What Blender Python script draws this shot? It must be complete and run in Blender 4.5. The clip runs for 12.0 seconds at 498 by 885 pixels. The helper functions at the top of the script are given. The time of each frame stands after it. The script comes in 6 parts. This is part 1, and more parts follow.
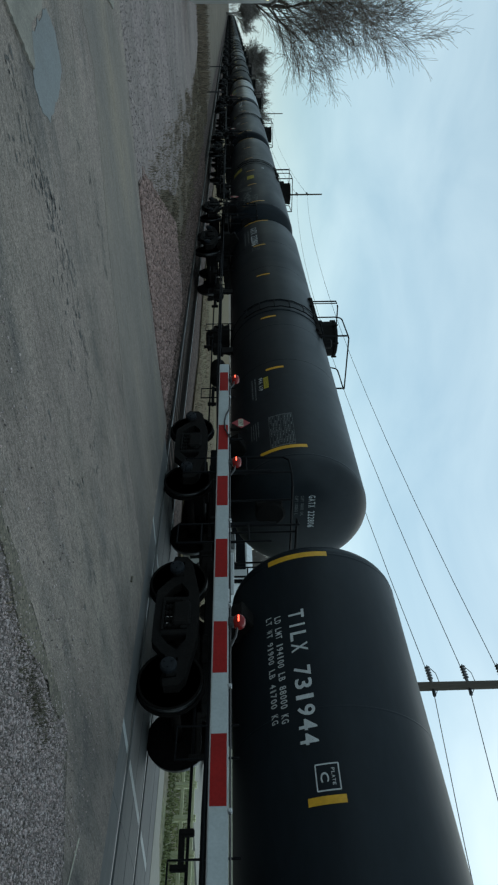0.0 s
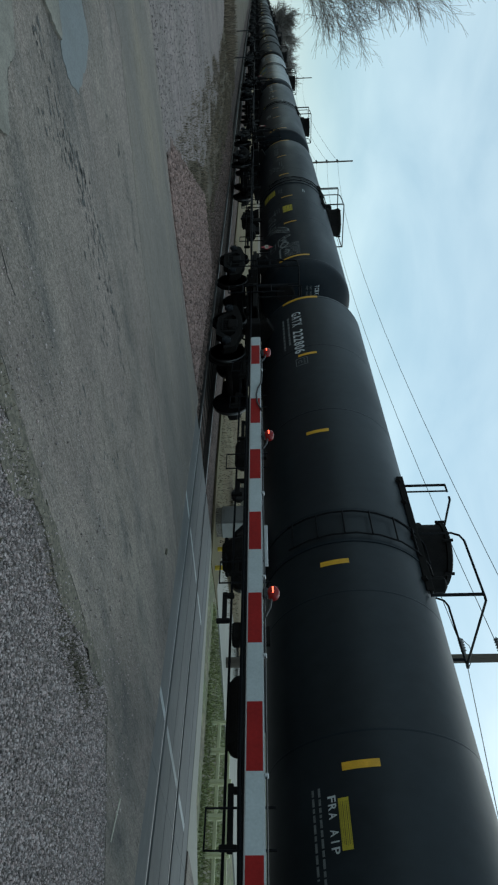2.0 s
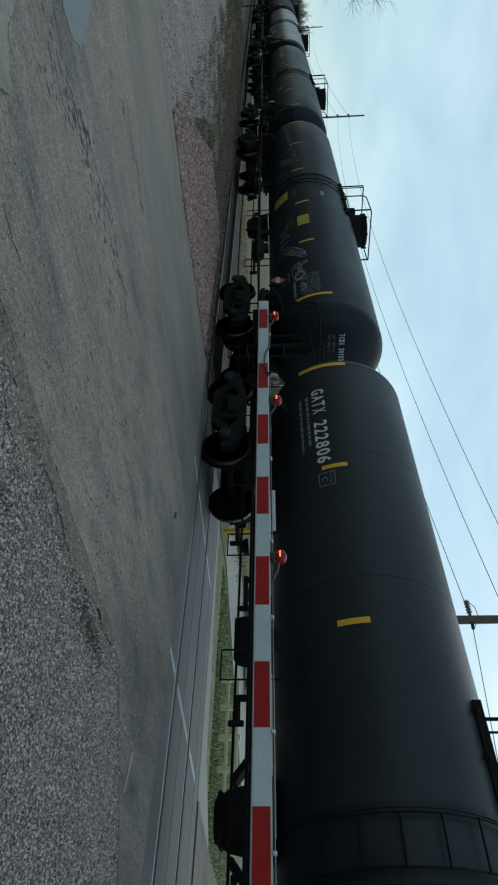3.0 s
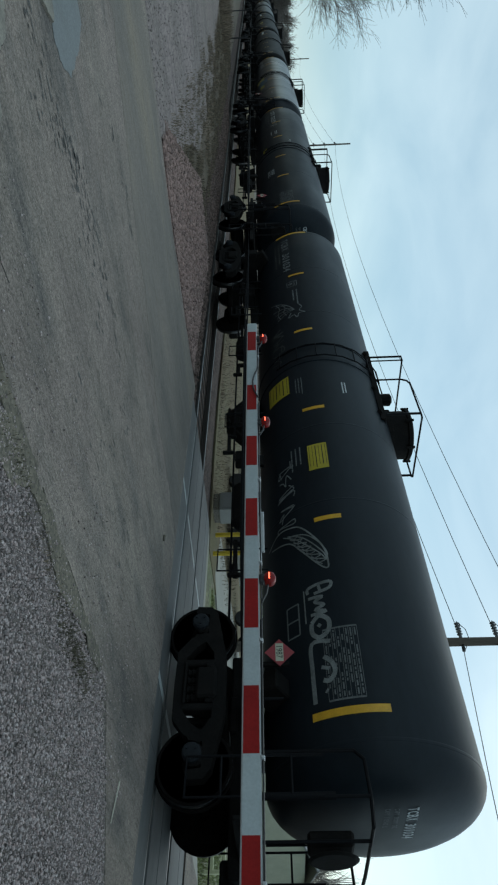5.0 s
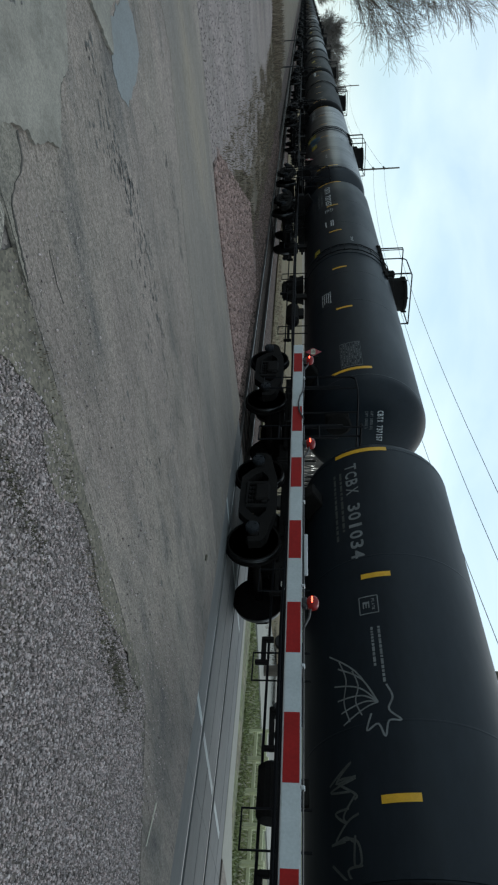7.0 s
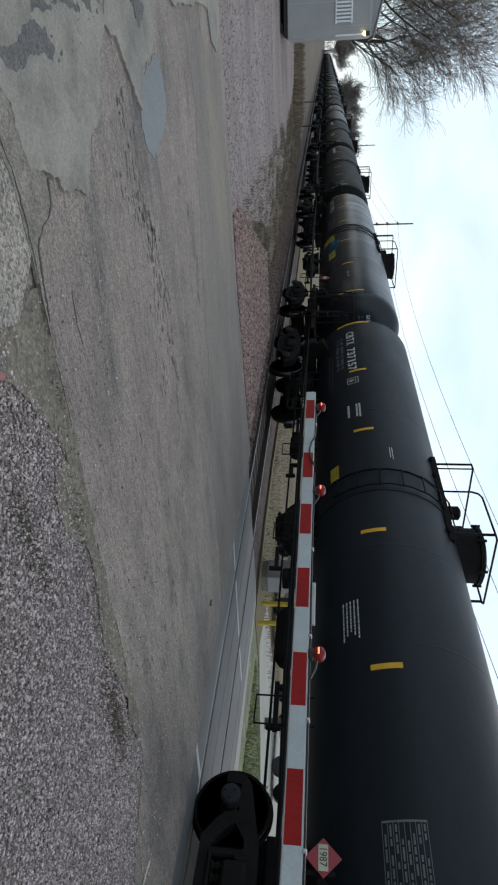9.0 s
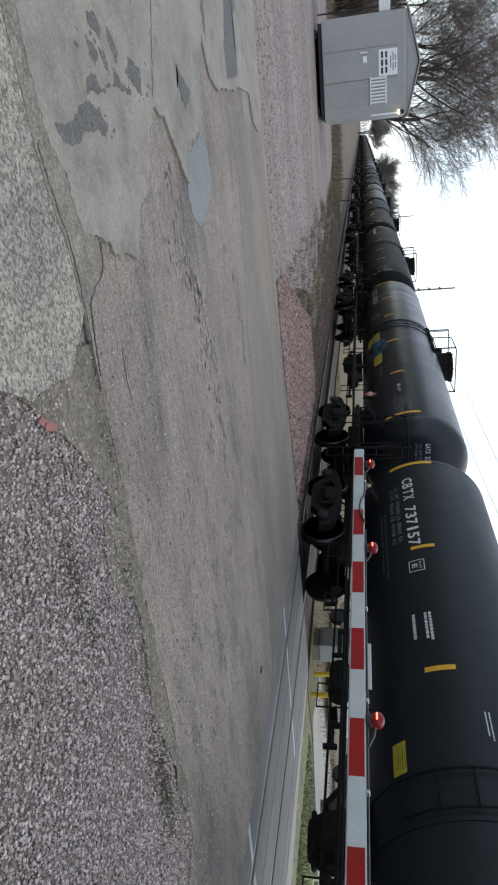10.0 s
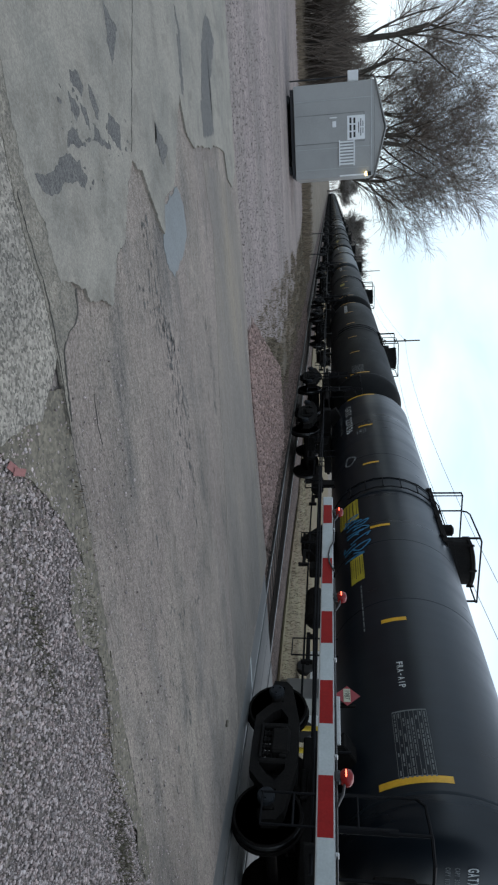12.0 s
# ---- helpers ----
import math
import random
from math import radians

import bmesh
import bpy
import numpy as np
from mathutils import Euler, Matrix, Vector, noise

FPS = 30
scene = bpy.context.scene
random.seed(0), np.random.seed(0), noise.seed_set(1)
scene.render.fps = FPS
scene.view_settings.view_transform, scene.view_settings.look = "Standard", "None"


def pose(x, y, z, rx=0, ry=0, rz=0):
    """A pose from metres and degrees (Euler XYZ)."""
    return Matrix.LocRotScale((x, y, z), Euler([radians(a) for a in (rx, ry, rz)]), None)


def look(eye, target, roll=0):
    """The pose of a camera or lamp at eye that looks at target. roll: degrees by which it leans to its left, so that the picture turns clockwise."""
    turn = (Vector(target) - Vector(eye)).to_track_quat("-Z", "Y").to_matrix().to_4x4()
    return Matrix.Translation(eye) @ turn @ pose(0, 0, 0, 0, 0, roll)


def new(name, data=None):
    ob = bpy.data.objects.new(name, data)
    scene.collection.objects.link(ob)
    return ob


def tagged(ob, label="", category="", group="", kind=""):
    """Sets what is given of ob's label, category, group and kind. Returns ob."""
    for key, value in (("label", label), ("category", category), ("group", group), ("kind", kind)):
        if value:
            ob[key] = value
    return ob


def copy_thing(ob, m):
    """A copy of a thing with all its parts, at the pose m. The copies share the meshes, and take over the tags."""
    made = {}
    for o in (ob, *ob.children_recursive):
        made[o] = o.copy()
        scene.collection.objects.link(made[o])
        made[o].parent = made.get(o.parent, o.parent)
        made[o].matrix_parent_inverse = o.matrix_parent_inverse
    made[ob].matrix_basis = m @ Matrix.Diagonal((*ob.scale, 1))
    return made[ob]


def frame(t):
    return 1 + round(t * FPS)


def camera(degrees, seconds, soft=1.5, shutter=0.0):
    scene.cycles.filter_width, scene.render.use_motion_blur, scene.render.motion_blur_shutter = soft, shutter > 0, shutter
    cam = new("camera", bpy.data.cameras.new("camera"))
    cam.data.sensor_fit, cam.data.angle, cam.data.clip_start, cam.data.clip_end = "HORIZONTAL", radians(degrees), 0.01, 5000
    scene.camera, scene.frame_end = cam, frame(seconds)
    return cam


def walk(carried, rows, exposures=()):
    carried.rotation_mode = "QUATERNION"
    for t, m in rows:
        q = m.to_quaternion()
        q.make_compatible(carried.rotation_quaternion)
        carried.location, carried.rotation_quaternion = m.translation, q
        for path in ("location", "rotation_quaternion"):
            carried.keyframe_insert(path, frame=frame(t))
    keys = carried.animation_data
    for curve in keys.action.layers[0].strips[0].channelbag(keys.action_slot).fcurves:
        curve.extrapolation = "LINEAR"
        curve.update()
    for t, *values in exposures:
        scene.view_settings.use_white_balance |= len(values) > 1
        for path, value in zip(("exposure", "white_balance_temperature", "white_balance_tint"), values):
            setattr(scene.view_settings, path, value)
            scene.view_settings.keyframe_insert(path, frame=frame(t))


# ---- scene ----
# World: x across the track (the train stands at x = 8.5), y along the track, z up from the road.
cam = camera(43.54, 12.0, soft=2.2)
# seconds, x, y, z, yaw to the right of the track, tilt up, lean; the phone is held upright, so the place lies on its side
PATH = [
    (0.0, -0.024, 0.004, 1.439, 35.27, 0.94, -1.2),
    (0.2, -0.02, 0.008, 1.434, 35.67, 0.81, -1.04),
    (0.3, -0.019, 0.01, 1.432, 35.76, 0.93, -0.97),
    (0.5, -0.015, 0.014, 1.427, 35.78, 0.87, -0.81),
    (0.7, -0.012, 0.013, 1.43, 35.53, -0.01, -1.12),
    (0.8, -0.011, 0.012, 1.431, 35.6, -0.97, -1.28),
    (1.0, -0.008, 0.011, 1.434, 36.59, -0.35, -1.59),
    (1.2, -0.014, 0.01, 1.434, 37.11, -0.0, -1.83),
    (1.3, -0.017, 0.01, 1.434, 37.31, -0.21, -1.94),
    (1.5, -0.023, 0.009, 1.434, 37.04, 0.45, -2.18),
    (1.7, -0.021, 0.006, 1.43, 37.34, 0.56, -1.98),
    (1.8, -0.02, 0.005, 1.428, 37.6, 0.49, -1.87),
    (2.0, -0.018, 0.002, 1.424, 37.59, -1.95, -1.67),
    (2.2, -0.019, -0.001, 1.422, 39.72, -2.52, -1.81),
    (2.3, -0.019, -0.003, 1.422, 39.97, -2.92, -1.87),
    (2.5, -0.02, -0.006, 1.42, 42.23, -2.32, -2.01),
    (2.7, -0.026, -0.003, 1.425, 40.65, -2.68, -1.84),
    (2.8, -0.03, -0.002, 1.428, 40.68, -2.68, -1.75),
    (3.0, -0.036, 0.001, 1.433, 40.9, -2.84, -1.58),
    (3.1, -0.035, 0.0, 1.433, 39.92, -2.76, -1.64),
    (3.2, -0.034, -0.001, 1.433, 39.41, -2.9, -1.69),
    (4.8, -0.03, -0.001, 1.437, 39.01, -2.34, -1.78),
    (4.9, -0.031, -0.002, 1.438, 39.01, -2.05, -1.82),
    (5.0, -0.031, -0.003, 1.438, 38.89, -1.79, -1.85),
    (5.2, -0.033, -0.003, 1.435, 38.59, -1.56, -1.9),
    (5.3, -0.033, -0.004, 1.433, 38.42, -1.36, -1.92),
    (5.5, -0.035, -0.004, 1.43, 37.9, -1.96, -1.97),
    (5.7, -0.033, -0.004, 1.429, 38.05, -2.74, -1.53),
    (5.8, -0.032, -0.003, 1.428, 38.12, -3.26, -1.3),
    (6.0, -0.03, -0.003, 1.427, 38.11, -2.43, -0.86),
    (6.1, -0.03, -0.003, 1.42, 38.05, -2.08, -0.82),
    (6.2, -0.029, -0.004, 1.413, 37.6, -1.17, -0.78),
    (6.3, -0.029, -0.004, 1.406, 37.52, 0.1, -0.73),
    (6.4, -0.028, -0.005, 1.399, 37.87, -0.59, -0.69),
    (6.5, -0.028, -0.005, 1.392, 37.99, -3.16, -0.65),
    (6.6, -0.026, -0.002, 1.398, 37.69, -5.71, -0.68),
    (6.7, -0.025, 0.001, 1.405, 37.69, -5.76, -0.71),
    (6.8, -0.023, 0.003, 1.411, 37.3, -6.55, -0.75),
    (6.9, -0.022, 0.006, 1.418, 36.86, -6.23, -0.78),
    (7.0, -0.02, 0.009, 1.424, 36.86, -5.73, -0.81),
    (7.2, -0.02, 0.005, 1.423, 36.4, -6.58, -0.7),
    (8.8, -0.022, 0.007, 1.407, 33.76, -6.75, 1.23),
    (9.0, -0.019, 0.011, 1.403, 32.76, -6.52, 0.76),
    (9.2, -0.002, 0.011, 1.398, 30.55, -8.5, 0.69),
    (9.3, 0.007, 0.011, 1.396, 31.31, -8.29, 0.65),
    (9.5, 0.024, 0.011, 1.391, 29.84, -8.75, 0.58),
    (9.7, 0.045, 0.003, 1.392, 27.88, -9.4, -0.15),
    (9.8, 0.055, -0.0, 1.393, 27.56, -9.86, -0.51),
    (10.0, 0.076, -0.008, 1.394, 26.54, -10.82, -1.24),
    (10.2, 0.083, -0.012, 1.395, 25.43, -11.28, -1.84),
    (10.3, 0.087, -0.015, 1.396, 25.36, -10.82, -2.15),
    (10.5, 0.094, -0.019, 1.397, 24.48, -8.97, -2.75),
    (10.7, 0.089, -0.02, 1.395, 24.31, -8.14, -2.58),
    (10.8, 0.087, -0.021, 1.395, 24.34, -8.07, -2.49),
    (11.0, 0.082, -0.022, 1.393, 23.04, -7.9, -2.32),
    (11.2, 0.08, -0.014, 1.392, 22.88, -8.16, -1.95),
    (11.3, 0.079, -0.011, 1.392, 22.57, -8.37, -1.76),
    (11.5, 0.077, -0.003, 1.391, 21.8, -9.03, -1.39),
    (11.7, 0.071, -0.005, 1.386, 22.16, -8.77, -1.24),
    (11.8, 0.068, -0.005, 1.383, 22.05, -8.41, -1.17),
    (12.0, 0.062, -0.007, 1.378, 22.37, -7.83, -1.02)
]


def held(x, y, z, yaw, tilt, lean):
    a, b = radians(yaw), radians(tilt)
    eye = Vector((x, y, z))
    return look(eye, eye + Vector((math.sin(a) * math.cos(b), math.cos(a) * math.cos(b), math.sin(b))), 90 + lean)


walk(cam, [(row[0], held(*row[1:])) for row in PATH],
     exposures=[(0, -0.08, 6250, -2), (3.2, 0.0, 6250, -2), (5, -0.06, 6250, -2), (6.5, 0.0, 6300, -1), (7.2, 0.40, 6650, 7), (8.8, 0.48, 6750, 12), (9.5, 0.62, 6900, 15),
                (10.5, 1.05, 6950, 16), (11.0, 0.57, 6600, 11), (11.5, 0.62, 6600, 12), (12, 0.58, 6600, 12)])


# ---- light: a bright overcast sky ----
world = bpy.data.worlds.new("overcast")
scene.world = world
world.use_nodes = True
wn, wl = world.node_tree.nodes, world.node_tree.links
wn.clear()
sky = wn.new("ShaderNodeTexSky")
sky.sky_type, sky.sun_disc = "NISHITA", False
sky.sun_elevation, sky.sun_rotation = radians(38), radians(75)
wcoord, wmap = wn.new("ShaderNodeTexCoord"), wn.new("ShaderNodeMapping")
wmap.inputs["Scale"].default_value = (1.0, 1.0, 2.6)
cloud = wn.new("ShaderNodeTexNoise")
cloud.inputs["Scale"].default_value, cloud.inputs["Detail"].default_value, cloud.inputs["Roughness"].default_value = 2.6, 7, 0.5
cloud.inputs["Distortion"].default_value = 0.5
ramp = wn.new("ShaderNodeValToRGB")
ramp.color_ramp.elements[0].position, ramp.color_ramp.elements[0].color = 0.30, (0.45, 0.60, 0.72, 1)
ramp.color_ramp.elements[1].position, ramp.color_ramp.elements[1].color = 0.74, (0.815, 0.92, 0.99, 1)
bg_sky, bg_cloud, add = wn.new("ShaderNodeBackground"), wn.new("ShaderNodeBackground"), wn.new("ShaderNodeAddShader")
bg_sky.inputs["Strength"].default_value, bg_cloud.inputs["Strength"].default_value = 0.05, 0.69
wout = wn.new("ShaderNodeOutputWorld")
wl.new(wcoord.outputs["Generated"], wmap.inputs["Vector"])
wl.new(wmap.outputs[0], cloud.inputs["Vector"])
wl.new(cloud.outputs[0], ramp.inputs[0])
wl.new(ramp.outputs[0], bg_cloud.inputs[0])
wl.new(sky.outputs[0], bg_sky.inputs[0])
wl.new(bg_sky.outputs[0], add.inputs[0])
wl.new(bg_cloud.outputs[0], add.inputs[1])
wl.new(add.outputs[0], wout.inputs[0])
sun_data = bpy.data.lights.new("sun", "SUN")
sun_data.energy, sun_data.angle, sun_data.color = 0.32, radians(45), (1.0, 0.97, 0.93)
sun = new("sun", sun_data)
sun.matrix_world = look((0, 0, 60), (-22, -8, 30))


# ---- materials ----
def material(name, base, rough=0.7, metal=0.0, vary=0.25, scale=6.0, grain=60.0, bump=0.2, bump_scale=None, stretch=(1, 1, 1),
             tint=None, tint_scale=0.8, tint_amount=0.0, speckle=0.0, speckle_scale=120.0, random_tone=0.0, streak=0.0, streak_scale=9.0, tint2=None, tint2_scale=2.0, tint2_amount=0.0, emit=None, emit_strength=0.0, spec=0.5, depth=0.01):
    """A painted, stony or earthy surface: base colour with variation at two scales, stains of a tint, speckles and fine relief."""
    m = bpy.data.materials.new(name)
    m.use_nodes = True
    n, l = m.node_tree.nodes, m.node_tree.links
    b = n["Principled BSDF"]
    b.inputs["Roughness"].default_value, b.inputs["Metallic"].default_value = rough, metal
    b.inputs["Specular IOR Level"].default_value = spec
    co, mp = n.new("ShaderNodeTexCoord"), n.new("ShaderNodeMapping")
    mp.inputs["Scale"].default_value = stretch
    l.new(co.outputs["Object"], mp.inputs["Vector"])

    def noisy(sc, detail=5):
        t = n.new("ShaderNodeTexNoise")
        t.inputs["Scale"].default_value, t.inputs["Detail"].default_value, t.inputs["Roughness"].default_value = sc, detail, 0.6
        l.new(mp.outputs[0], t.inputs["Vector"])
        return t.outputs[0]

    def mul(sock, lo, hi, a=0.3, c=0.7):
        r = n.new("ShaderNodeMapRange")
        r.inputs["From Min"].default_value, r.inputs["From Max"].default_value = a, c
        r.inputs["To Min"].default_value, r.inputs["To Max"].default_value = lo, hi
        l.new(sock, r.inputs["Value"])
        return r.outputs[0]

    def mix(kind, fac, a, c):
        x = n.new("ShaderNodeMix")
        x.data_type, x.blend_type = "RGBA", kind
        for sock, v in ((x.inputs[0], fac), (x.inputs[6], a), (x.inputs[7], c)):
            if isinstance(v, (int, float)):
                sock.default_value = v
            elif isinstance(v, tuple):
                sock.default_value = v
            else:
                l.new(v, sock)
        return x.outputs[2]

    colour = (*base, 1)
    big, fine = noisy(scale), noisy(grain, 3)
    if tint is not None and tint_amount:
        colour = mix("MIX", mul(noisy(tint_scale, 6), 0.0, tint_amount, 0.42, 0.62), colour, (*tint, 1))
    if tint2 is not None:
        colour = mix("MIX", mul(noisy(tint2_scale, 7), 0.0, tint2_amount, 0.50, 0.66), colour, (*tint2, 1))
    colour = mix("MULTIPLY", 1.0, colour, mix("MIX", mul(big, 0, 1), (1 - vary,) * 3 + (1,), (1 + vary,) * 3 + (1,)))
    colour = mix("MULTIPLY", 1.0, colour, mix("MIX", mul(fine, 0, 1), (1 - vary * 0.7,) * 3 + (1,), (1 + vary * 0.7,) * 3 + (1,)))
    if streak:
        sm = n.new("ShaderNodeMapping")
        sm.inputs["Scale"].default_value = (0.16, 1, 1)
        l.new(co.outputs["Object"], sm.inputs["Vector"])
        for sc, lo, amount in ((streak_scale, 0.52, streak), (streak_scale * 3.1, 0.56, streak * 0.8)):
            t = n.new("ShaderNodeTexNoise")
            t.inputs["Scale"].default_value, t.inputs["Detail"].default_value, t.inputs["Roughness"].default_value = sc, 6, 0.65
            l.new(sm.outputs[0], t.inputs["Vector"])
            colour = mix("MULTIPLY", mul(t.outputs[0], 0.0, 1.0, lo, lo + 0.14), colour, (1 - amount,) * 3 + (1,))
    if speckle:
        v = n.new("ShaderNodeTexVoronoi")
        v.inputs["Scale"].default_value = speckle_scale
        l.new(co.outputs["Object"], v.inputs["Vector"])
        h = n.new("ShaderNodeSeparateColor")
        l.new(v.outputs["Color"], h.inputs[0])
        colour = mix("MULTIPLY", 1.0, colour, mix("MIX", mul(h.outputs[0], 0, 1, 0.0, 1.0), (1 - speckle,) * 3 + (1,), (1 + speckle,) * 3 + (1,)))
    if random_tone:
        geo = n.new("ShaderNodeNewGeometry")
        colour = mix("MULTIPLY", 1.0, colour, mix("MIX", geo.outputs["Random Per Island"], (1 - random_tone,) * 3 + (1,), (1 + random_tone,) * 3 + (1,)))
    if isinstance(colour, tuple):
        b.inputs["Base Color"].default_value = colour
    else:
        l.new(colour, b.inputs["Base Color"])
    l.new(mul(big, max(0.02, rough - 0.08), min(1, rough + 0.08)), b.inputs["Roughness"])
    if bump:
        bp = n.new("ShaderNodeBump")
        bp.inputs["Strength"].default_value, bp.inputs["Distance"].default_value = bump, depth
        l.new(noisy(bump_scale or grain, 4), bp.inputs["Height"])
        l.new(bp.outputs[0], b.inputs["Normal"])
    if emit:
        b.inputs["Emission Color"].default_value, b.inputs["Emission Strength"].default_value = (*emit, 1), emit_strength
    return m


